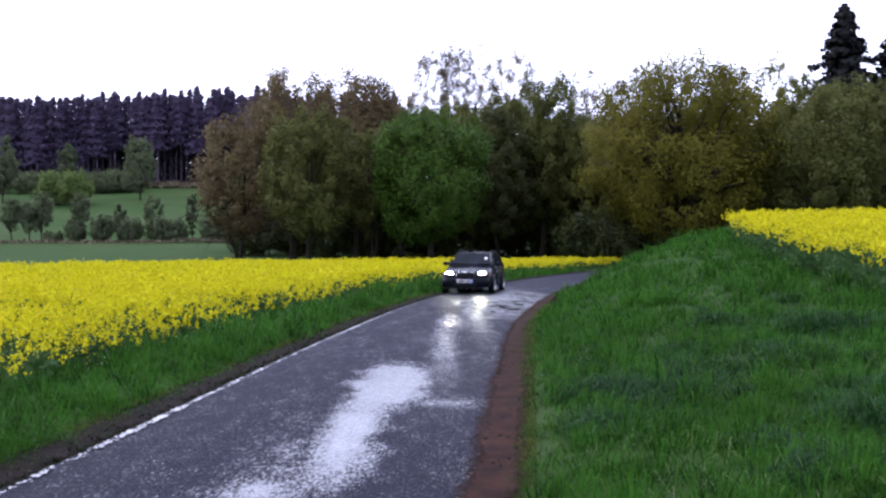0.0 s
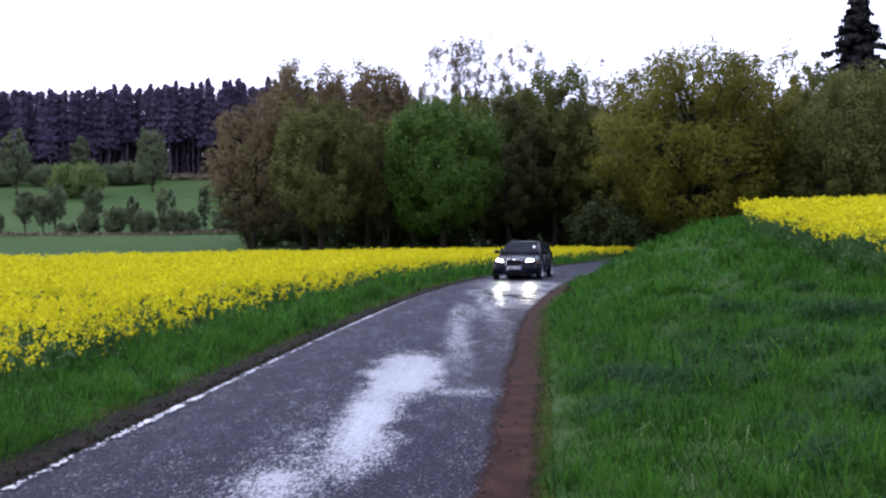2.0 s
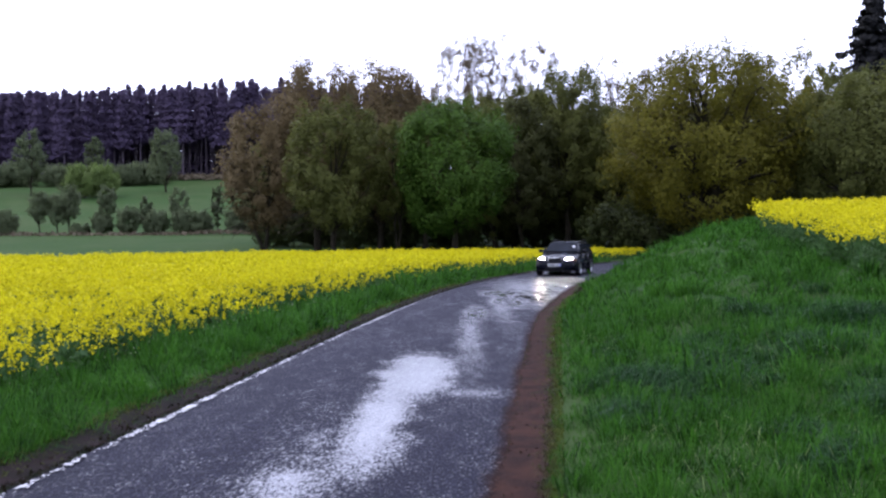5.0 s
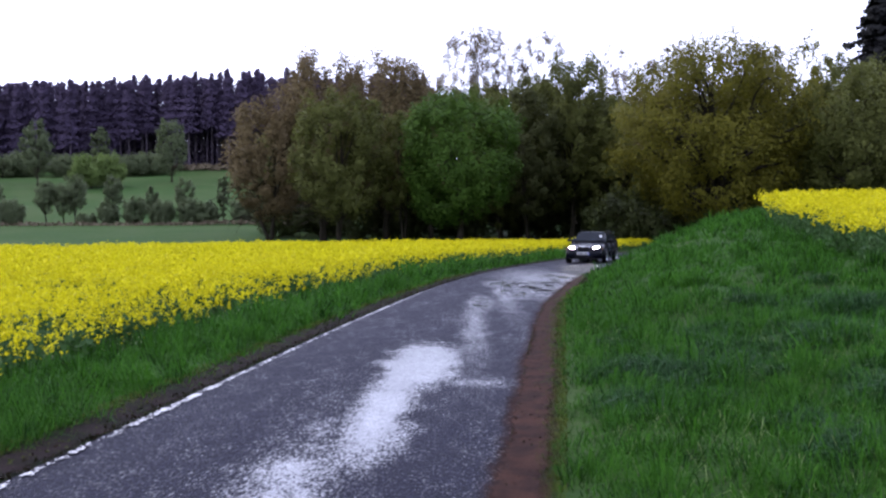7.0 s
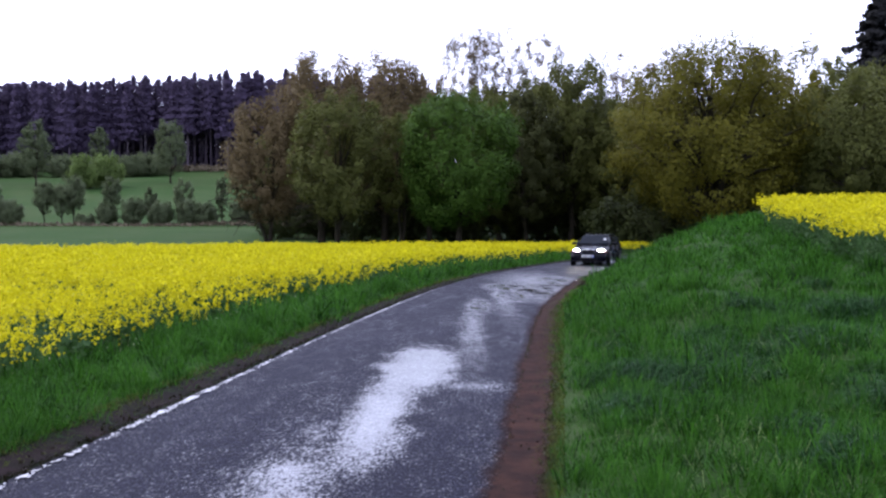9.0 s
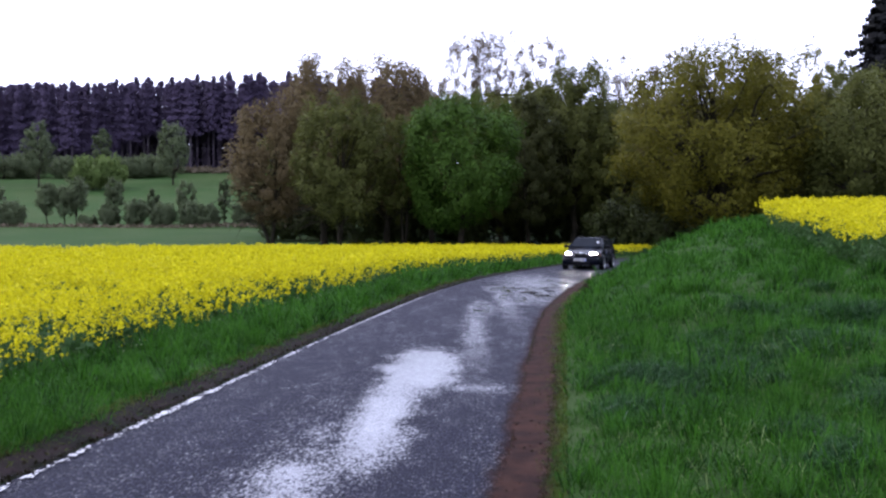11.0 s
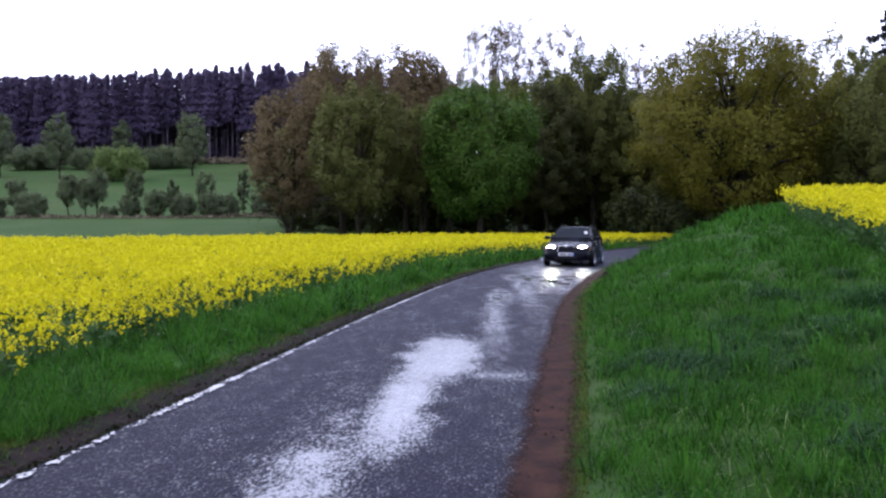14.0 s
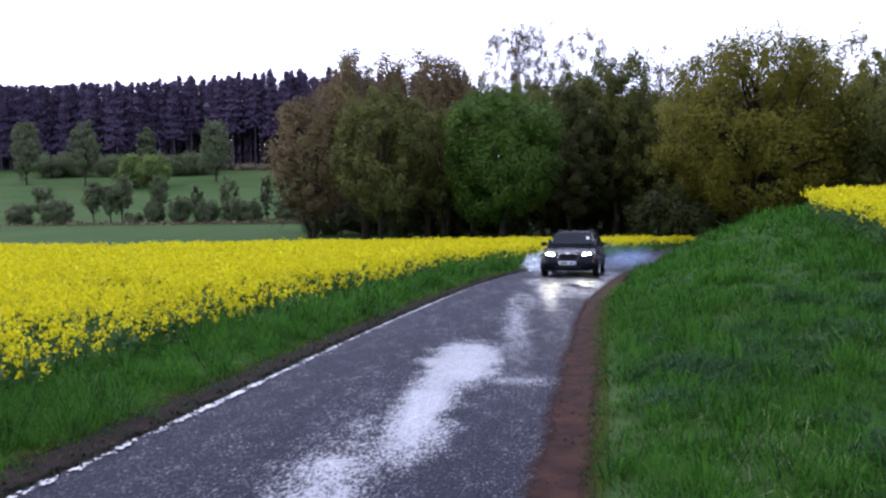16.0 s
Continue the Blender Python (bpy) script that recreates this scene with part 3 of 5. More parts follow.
def lump(name, x, y, r, mat, seed, label, category, flat=0.6):
    """A ragged clod of earth lying on the ground."""
    rng = np.random.default_rng(seed)
    bm = bmesh.new()
    bmesh.ops.create_icosphere(bm, subdivisions=3, radius=r)
    for v in bm.verts:
        v.co *= 1 + 0.35 * noise.noise(v.co * (2.5 / r) + Vector((seed, 0, 0))) + 0.12 * noise.noise(v.co * (9 / r))
        v.co.z *= flat
    ob = part(name, bm, mat, None)
    ob.location = (x, y, float(ground_z(x, y)) + r * flat * 0.45)
    ob.rotation_euler.z = rng.uniform(0, 6)
    return tagged(ob, label, category)


def build_road_wear():
    """Broken asphalt with dark hollows on the bend, and clods thrown on the verge."""
    rng = np.random.default_rng(44)
    for x, y, rx, ry in ((1.55, 26.4, 0.34, 0.5), (1.8, 25.2, 0.3, 0.35), (1.2, 28.2, 0.45, 0.3), (0.6, 29.8, 0.3, 0.3), (2.3, 28.6, 0.5, 0.25), (2.1, 27.2, 0.2, 0.3)):
        m = 22
        t = np.arange(m) * 2 * math.pi / m
        rr = rng.uniform(0.45, 1.1, m)
        vs = np.concatenate([[[x, y, 0.034]], np.stack([x + np.cos(t) * rx * rr, y + np.sin(t) * ry * rr, np.full(m, 0.037)], 1)])
        fs = np.stack([np.zeros(m, int), 1 + np.arange(m), 1 + (np.arange(m) + 1) % m], 1)
        tagged(solid("pothole", mesh_np("pothole", vs, fs), HOLE), "shallow dark pothole of broken asphalt", "pothole", "potholes on the bend", "structure")
    lump("soil_clod", 2.93, 25.5, 0.15, CLOD, 5, "dark brown clod of torn earth at the grass edge", "soil clod", 1.15)
    lump("soil_clod", 3.1, 25.9, 0.08, CLOD, 6, "small dark brown clod beside a larger one", "soil clod", 0.8)
    # crumbs of soil and grit along the verges
    n = 3000
    y = 4 + 30 * rng.random(n) ** 1.5
    side = rng.random(n) < 0.6
    x = np.where(side, road_right(y) + 0.02 + np.abs(rng.normal(0, 0.2, n)), road_left(y) + 0.03 - np.abs(rng.normal(0, 0.16, n)))
    z = np.maximum(ground_z(x, y), 0.0) + 0.028
    v, f, _ = leaf_slips(np.stack([x, y, z], 1), rng.uniform(0.008, 0.034, n), rng, None, 1.3)
    tagged(solid("soil_crumbs", mesh_np("soil_crumbs", v, f), CLOD), "loose soil crumbs along the road's edges", "soil", kind="stuff")


# ---- trees ----
def tube(path, radii, sides=6):
    """A tapering tube along a path: verts and triangles."""
    path, radii = np.asarray(path, float), np.asarray(radii, float)
    n = len(path)
    tang = np.gradient(path, axis=0)
    tang /= np.linalg.norm(tang, axis=1)[:, None] + 1e-9
    ref = np.where(np.abs(tang[:, 2:3]) > 0.9, [[1.0, 0, 0]], [[0, 0, 1.0]])
    a = np.cross(tang, ref)
    a /= np.linalg.norm(a, axis=1)[:, None] + 1e-9
    b = np.cross(tang, a)
    th = np.arange(sides) * 2 * math.pi / sides
    ring = a[:, None] * np.cos(th)[None, :, None] + b[:, None] * np.sin(th)[None, :, None]
    v = (path[:, None] + ring * radii[:, None, None]).reshape(-1, 3)
    i = np.arange(n - 1)[:, None] * sides + np.arange(sides)
    j = np.arange(n - 1)[:, None] * sides + (np.arange(sides) + 1) % sides
    f = np.concatenate([np.stack([i, j, j + sides], -1).reshape(-1, 3), np.stack([i, j + sides, i + sides], -1).reshape(-1, 3)])
    return v, f


def limb(rng, a, b, r0, r1, sag=0.0, bend=0.12, n=6):
    t = np.linspace(0, 1, n)[:, None]
    a, b = np.asarray(a, float), np.asarray(b, float)
    length = np.linalg.norm(b - a)
    off = np.cumsum(rng.normal(0, 1, (n, 3)), 0) * length * bend / n
    off -= t * off[-1]
    p = a * (1 - t) + b * t + off + np.array([0, 0, 1.0]) * (np.sin(t * math.pi) * sag * length)
    return p, r0 * (1 - t[:, 0]) + r1 * t[:, 0]


def tree(name, x, y, height, radius, base, leaf_mat, label, seed, leaves=9000, size=0.28, clumps=60, trunk=0.3, stems=1, shell=0.45, lean=(0, 0), bark=None, limbs=14, clump_r=0.17, top=1.0, bare=0.0, boughs=0):
    """A broad-leaved tree: tapered stems with limbs and twigs, and a crown of many small leaves in uneven sprays.
    base: height of the crown's foot; bare: part of the sprays left without leaves, so that twigs show; boughs: low leafless ones."""
    rng = np.random.default_rng(seed)
    z0 = float(ground_z(x, y)) - 0.1
    thing = new(name)
    thing.location = (x, y, z0)
    tagged(thing, label, "tree")
    height *= 1.06
    leaves, size, clumps, clump_r = int(leaves * 2.2), size * 0.62, int(clumps * 3.2), clump_r * 0.74
    cz, rz = (height + base) / 2, (height - base) / 2
    # centres of the sprays: most near the crown's uneven skin, the rest filling it
    d = rng.normal(size=(clumps, 3))
    d /= np.linalg.norm(d, axis=1)[:, None]
    # fuller shoulders than an egg
    full = (1 - np.abs(d[:, 2:]) ** 2.5) ** 0.4
    d[:, :2] *= full / (np.linalg.norm(d[:, :2], axis=1)[:, None] + 1e-9)
    lobe = 0.93 + 0.06 * np.sin(d[:, 0] * 4.1 + seed) * np.cos(d[:, 2] * 3.7 + seed * 2) + 0.04 * np.sin(d[:, 1] * 6 + d[:, 2] * 7 + seed * 3)
    skin = rng.random(clumps) < 0.62
    rad = np.where(skin, rng.uniform(0.84, 1.0, clumps), shell + (0.86 - shell) * rng.random(clumps) ** 0.6) * lobe
    cc = d * rad[:, None] * np.array([radius, radius, rz])
    up = np.clip(cc[:, 2] / rz, -1, 1)
    cc[:, :2] *= np.where(up > 0, 1 - (1 - top) * up, 1.0)[:, None]
    cc[:, :2] += np.asarray(lean) * ((cc[:, 2:] + rz) / (2 * rz))
    cc[:, 2] += cz
    wood = []
    feet = [np.array([rng.normal(0, 0.06 * (stems > 1)), rng.normal(0, 0.06 * (stems > 1)), 0.0]) for _ in range(stems)]
    tips = []
    for ft in feet:
        tip = np.array([ft[0] * 18 + lean[0] * 0.7, ft[1] * 18 + lean[1] * 0.7, height * rng.uniform(0.72, 0.85)])
        p, r = limb(rng, ft, tip, trunk / stems ** 0.5, 0.04, 0, 0.10, 9)
        r[0] *= 1.35
        wood.append(tube(p, r, 7))
        tips.append((p, r))
    order = rng.permutation(clumps)
    limbs = min(int(limbs * 1.2), clumps)
    for k in order[:limbs]:
        p, r = tips[k % stems]
        h = np.clip(rng.uniform(0.35, 0.75) * cc[k, 2], base * 0.5, height * 0.7)
        i = int(np.argmin(np.abs(p[:, 2] - h)))
        q, w = limb(rng, p[i], cc[k], max(0.05, r[i] * 0.6) * (1.5 if limbs > 30 else 1), 0.03, 0.06, 0.16, 6)
        wood.append(tube(q, w, 4))
    joined = list(order[:limbs])
    for k in order[limbs:limbs + int(clumps * (0.3 if bare < 0.1 else 1.0))]:
        j = joined[int(np.argmin(np.linalg.norm(cc[joined] - cc[k], axis=1)))]
        q, w = limb(rng, cc[j], cc[k], 0.045, 0.018, 0.04, 0.16, 4)
        wood.append(tube(q, w, 3))
        joined.append(k)
    if bare >= 0.1:
        # thin twigs standing up out of the sprays
        for k in range(clumps):
            for _ in range(3):
                e = cc[k] + rng.normal(0, 1, 3) * clump_r * radius * np.array([0.5, 0.5, 0.4]) + [0, 0, rng.uniform(0.3, 1.3) * clump_r * radius]
                q, w = limb(rng, cc[k], e, 0.024, 0.009, 0, 0.1, 3)
                wood.append(tube(q, w, 3))
    for k in range(boughs):
        p, r = tips[k % stems]
        i = 2 + k % 3
        az = math.pi + rng.normal(0, 0.5)
        reach = rng.uniform(0.7, 1.15) * radius
        q, w = limb(rng, p[i], p[i] + np.array([math.cos(az) * reach, math.sin(az) * reach, rng.uniform(-0.9, 0.7)]), 0.06, 0.02, 0.12, 0.2, 7)
        wood.append(tube(q, w, 4))
        for _ in range(4):
            a = q[rng.integers(2, 7)]
            wood.append(tube(*limb(rng, a, a + rng.normal(0, 0.6, 3) + [-0.5, 0, -0.2], 0.03, 0.01, 0.05, 0.2, 4), 3))
    v, f = join(wood)
    solid("trunk", mesh_np("trunk", v, f, True), bark or BARK, thing)
    leafy = cc[rng.random(clumps) >= bare]
    w = rng.uniform(0.6, 1.4, len(leafy)) * (1 + 0.5 * np.clip((leafy[:, 2] - cz) / rz, 0, 1))
    pick = rng.choice(len(leafy), leaves, p=w / w.sum())
    spread = clump_r * radius * rng.uniform(0.6, 1.3, len(leafy))
    g = rng.normal(size=(leaves, 3))
    g *= (rng.random(leaves) ** 0.45 / (np.linalg.norm(g, axis=1) + 1e-9))[:, None] * 1.4
    # each spray is drawn out, outwards and up
    axis = leafy - np.array([0, 0, cz - rz * 0.3])
    axis /= np.linalg.norm(axis, axis=1)[:, None] + 1e-9
    axis = axis * 0.6 + np.array([0, 0, 0.7])
    axis /= np.linalg.norm(axis, axis=1)[:, None]
    ax = axis[pick]
    along = (g * ax).sum(1)[:, None]
    c = leafy[pick] + (g * 0.85 + ax * along * 0.45) * spread[pick][:, None]
    c = np.where(c[:, 2:] > 0.3, c, c * [1, 1, -0.2] + [0, 0, 0.4])
    out = (c - np.array([0, 0, cz - rz * 0.4])) / np.array([radius, radius, rz])
    out /= np.linalg.norm(out, axis=1)[:, None] + 1e-9
    nrm = out * 0.75 + g * 0.42 + np.array([0, 0, 0.25]) + rng.normal(0, 0.22, g.shape)
    nrm /= np.linalg.norm(nrm, axis=1)[:, None] + 1e-9
    v, f, vn = leaf_slips(c, size * rng.uniform(0.6, 1.3, len(c)), rng, nrm, 1.5)
    me = mesh_np("crown", v, f)
    me.normals_split_custom_set_from_vertices(vn.tolist())
    solid("crown", me, leaf_mat, thing)
    return thing


def spruce(x, y, height, radius, seed, label):
    """A spruce: straight trunk and many drooping boughs hung with small needle sprays."""
    rng = np.random.default_rng(seed)
    thing = new("spruce_tree")
    thing.location = (x, y, float(ground_z(x, y)) - 0.1)
    tagged(thing, label, "tree")
    wood = [tube(np.stack([np.zeros(8), np.zeros(8), np.linspace(0, height * 0.98, 8)], 1), np.linspace(0.3, 0.03, 8), 7)]
    cs, ns = [], []
    for k in range(420):
        u = (k + rng.random()) / 420
        z = 1.5 + (height - 1.6) * u
        r = (radius * (1 - u) ** 0.68 * (0.85 + 0.15 * math.sin(u * 60)) + 0.25) * rng.uniform(0.6, 1.1)
        az = rng.uniform(0, 2 * math.pi)
        n = int(14 + 15 * r)
        t = rng.random(n) ** 0.7
        side = rng.normal(0, 0.13, n) * r * (1.15 - t)
        lift = 0.16 * t - 0.42 * t * t + 0.12 * t ** 4
        c = np.stack([np.cos(az) * r * t - np.sin(az) * side, np.sin(az) * r * t + np.cos(az) * side, z + r * lift - np.abs(rng.normal(0, 0.16, n))], 1)
        cs.append(c)
        nr = np.stack([np.full(n, math.cos(az)), np.full(n, math.sin(az)), np.full(n, 0.8)], 1) + rng.normal(0, 0.4, (n, 3))
        ns.append(nr / np.linalg.norm(nr, axis=1)[:, None])
        tt = np.linspace(0, 1, 5)
        wood.append(tube(np.stack([np.cos(az) * r * tt, np.sin(az) * r * tt, z + r * (0.16 * tt - 0.42 * tt * tt + 0.12 * tt ** 4)], 1), 0.05 * (1 - tt) + 0.012, 3))
    v, f = join(wood)
    solid("trunk", mesh_np("trunk", v, f, True), BARK, thing)
    c = np.concatenate(cs)
    v, f, vn = leaf_slips(c, rng.uniform(0.2, 0.42, len(c)), rng, np.concatenate(ns), 2.0)
    me = mesh_np("crown", v, f)
    me.normals_split_custom_set_from_vertices(vn.tolist())
    solid("crown", me, SPRUCE, thing)


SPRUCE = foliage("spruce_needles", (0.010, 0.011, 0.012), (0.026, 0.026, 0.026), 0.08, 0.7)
# the purple, lifted tone is distance haze put into the needle colour
HAZE_FOREST = foliage("far_spruce_needles", (0.115, 0.088, 0.15), (0.14, 0.108, 0.182), 0.5, 0.75, 0.5, 0.05, own=0.3)
OLIVE = foliage("olive_leaves", (0.0897, 0.101, 0.0253), (0.167, 0.184, 0.046), 0.45, own=0.4)
BROWN = foliage("red_brown_young_leaves", (0.142, 0.106, 0.0519), (0.236, 0.179, 0.0826), 0.45, own=0.4)
GREEN = foliage("fresh_green_leaves", (0.046, 0.0978, 0.0138), (0.103, 0.196, 0.0253), 0.4, own=0.4)
GOLD = foliage("yellow_green_oak_leaves", (0.10, 0.098, 0.011), (0.22, 0.205, 0.026), 0.45, own=0.4)
# inner trees: a darker leaf colour carries the shade inside the wood
SHADE_LEAF = foliage("dark_undergrowth_leaves", (0.055, 0.064, 0.02), (0.092, 0.1, 0.032), 0.45, own=0.4)
PALELEAF = foliage("pale_birch_leaves", (0.13, 0.10, 0.06), (0.22, 0.17, 0.10), 0.4, own=0.4)
DRY = foliage("dry_brown_grass", (0.11, 0.09, 0.055), (0.2, 0.165, 0.11), 0.2)
PASTURE_GREEN = foliage("light_green_leaves", (0.13, 0.19, 0.05), (0.2, 0.29, 0.08), 0.45, own=0.4)
# bushes between the trunks: the wood's shade is put into this leaf colour
DEEP_SHADE_LEAF = foliage("shaded_bramble_leaves", (0.036, 0.048, 0.014), (0.062, 0.076, 0.022), 0.4, own=0.4)
# valley leaves: greyer and paler, with the haze put into their colour
MISTLEAF = foliage("dull_green_far_leaves", (0.118, 0.152, 0.076), (0.178, 0.222, 0.108), 0.5, own=0.4)


SPRUCE_TRUNK = earth("spruce_bark", (0.13, 0.105, 0.13), (0.2, 0.17, 0.2), (0.07, 0.055, 0.07), 0.12, 0.9, 0.3)


def at(px, dist):
    """Distance to the side of the road's view line, for a bearing of px thousandths."""
    return px / 1000 * dist


def build_wood():
    T = tree
    # front row, from the far end of the level field to the bank (bearing in thousandths, distance)
    T("broadleaf_tree", at(-205, 92), 92, 13.4, 4.2, 2.6, BROWN, "brown-olive young-leaved tree at the wood's edge", 1, 11000, 0.27, 70, 0.28, 2, clump_r=0.2, boughs=9)
    T("broadleaf_tree", at(-149, 96), 96, 18.0, 5.3, 3.6, BROWN, "tall reddish-brown tree coming into leaf", 2, 15500, 0.27, 80, 0.32, clump_r=0.215)
    T("broadleaf_tree", at(-135, 84), 84, 12.8, 4.3, 2.1, OLIVE, "olive-green tree with low spreading branches", 3, 12000, 0.26, 80, 0.25, 3, boughs=8)
    T("broadleaf_tree", at(-88, 98), 98, 18.0, 5.4, 3.6, BROWN, "tall reddish-brown tree coming into leaf", 4, 15500, 0.27, 85, 0.34, clump_r=0.215)
    T("broadleaf_tree", at(-42, 99), 99, 16.4, 3.0, 3.0, BROWN, "slim brown tree between two broad ones", 5, 5500, 0.27, 45, 0.25, clump_r=0.215)
    T("broadleaf_tree", at(-70, 88), 88, 11.8, 2.8, 2.4, OLIVE, "small olive-green tree under taller ones", 6, 5500, 0.26, 45, 0.2, 2)
    T("broadleaf_tree", at(-11, 85), 85, 12.9, 5.4, 1.9, GREEN, "round fresh-green broadleaf tree", 7, 17000, 0.26, 95, 0.32, 1, 0.5)
    T("birch_tree", at(-5, 122), 122, 23.8, 4.0, 11, PALELEAF, "tall thin birch with sparse pale leaves", 8, 4800, 0.2, 60, 0.22, 2, 0.3, bark=PALE_BARK, clump_r=0.17, bare=0.2)
    T("birch_tree", at(25, 120), 120, 24.6, 3.6, 11, PALELEAF, "tall thin birch with sparse pale leaves", 9, 4600, 0.2, 60, 0.22, 2, 0.3, bark=PALE_BARK, clump_r=0.17, bare=0.2)
    T("birch_tree", at(68, 121), 121, 23.6, 4.0, 11, PALELEAF, "tall thin birch with sparse pale leaves", 10, 4200, 0.2, 60, 0.22, 2, 0.3, bark=PALE_BARK, clump_r=0.17, bare=0.2)
    T("broadleaf_tree", at(100, 95), 95, 17.6, 4.0, 2.5, OLIVE, "dark olive broadleaf tree", 11, 13500, 0.27, 80, 0.3, clump_r=0.21)
    T("broadleaf_tree", at(60, 92), 92, 14.0, 3.6, 2.2, SHADE_LEAF, "tree inside the wood's edge, leaf colour darkened for shade", 12, 9000, 0.27, 60, 0.25, 2)
    T("birch_tree", at(147, 112), 112, 20.6, 2.6, 9, PALELEAF, "thin bare-topped pale birch tree", 13, 2600, 0.19, 40, 0.2, 1, 0.3, bark=PALE_BARK, bare=0.4, clump_r=0.24)
    T("oak_tree", at(238, 76), 76, 15.2, 8.0, 2.2, GOLD, "broad spreading oak with yellow-green spring leaves", 14, 21000, 0.25, 150, 0.5, 1, 0.4, limbs=34, clump_r=0.135, top=0.8)
    T("broadleaf_tree", at(205, 82), 82, 16.8, 3.6, 5.5, PALELEAF, "sparse tall tree behind the oak", 15, 2600, 0.25, 55, 0.25, 1, 0.3, bare=0.2, clump_r=0.2)
    T("broadleaf_tree", at(306, 84), 84, 16.4, 5.4, 2.0, GOLD, "yellow-green broadleaf tree beside the oak", 16, 11000, 0.27, 85, 0.3)
    T("broadleaf_tree", at(372, 90), 90, 15.2, 4.0, 2.0, OLIVE, "olive broadleaf tree in front of the spruces", 17, 9000, 0.27, 65, 0.28)
    T("broadleaf_tree", at(378, 74), 74, 10.4, 4.6, 1.4, OLIVE, "low rounded olive-green tree above the rape", 18, 12000, 0.25, 80, 0.25)
    T("broadleaf_tree", at(452, 76), 76, 12.4, 4.6, 1.5, OLIVE, "olive-green tree above the rape field", 19, 11000, 0.25, 80, 0.28)
    T("broadleaf_tree", at(520, 80), 80, 13.5, 5.0, 1.5, OLIVE, "olive-green tree above the rape field", 20, 9000, 0.27, 70, 0.28)
    for b, d, h, r, sd in ((150, 93, 12.6, 3.6, 51), (172, 97, 13.5, 3.8, 52), (215, 97, 15.0, 4.4, 53), (262, 96, 15.6, 4.4, 54), (322, 95, 14.8, 4.2, 55), (28, 97, 13.6, 3.8, 56), (5, 105, 16.0, 4.2, 57), (48, 105, 16.2, 4.2, 58), (78, 103, 15.4, 4.0, 59), (125, 101, 15.0, 4.0, 60), (-60, 106, 15.6, 4.0, 61)):
        T("broadleaf_tree", at(b, d), d, h, r, 1.0, OLIVE, "olive tree close behind the front row", sd, 8500, 0.3, 60, 0.26, 1, 0.35)
    spruce(at(405, 102), 102, 24.8, 8.6, 31, "tall dark spruce standing above the broadleaf trees")
    spruce(at(455, 104), 104, 22.6, 8.0, 32, "dark spruce beside a taller one")
    spruce(at(372, 108), 108, 16.5, 4.6, 33, "dark spruce half hidden by broadleaf trees")
    # dim second row that closes the wood, most with shade in their leaf colour
    rng = np.random.default_rng(77)
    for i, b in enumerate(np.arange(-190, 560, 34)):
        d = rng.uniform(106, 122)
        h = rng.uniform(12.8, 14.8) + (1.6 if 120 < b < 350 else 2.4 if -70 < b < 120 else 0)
        T("broadleaf_tree", at(b + rng.normal(0, 5), d), d, h, 5.0, 0.6, SHADE_LEAF if i % 3 else OLIVE, "dim tree deep inside the wood", 100 + i, 3300, 0.5, 55, 0.25, 2, 0.35)
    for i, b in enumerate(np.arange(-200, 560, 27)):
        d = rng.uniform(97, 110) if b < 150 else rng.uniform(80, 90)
        T("undergrowth_bush", at(b + rng.normal(0, 5), d), d, rng.uniform(2.6, 4.4), 2.6, 0.1, DEEP_SHADE_LEAF, "undergrowth bush between the trunks, leaf colour darkened for shade", 200 + i, 1300, 0.34, 28, 0.08, 4, 0.2, limbs=8, clump_r=0.25)


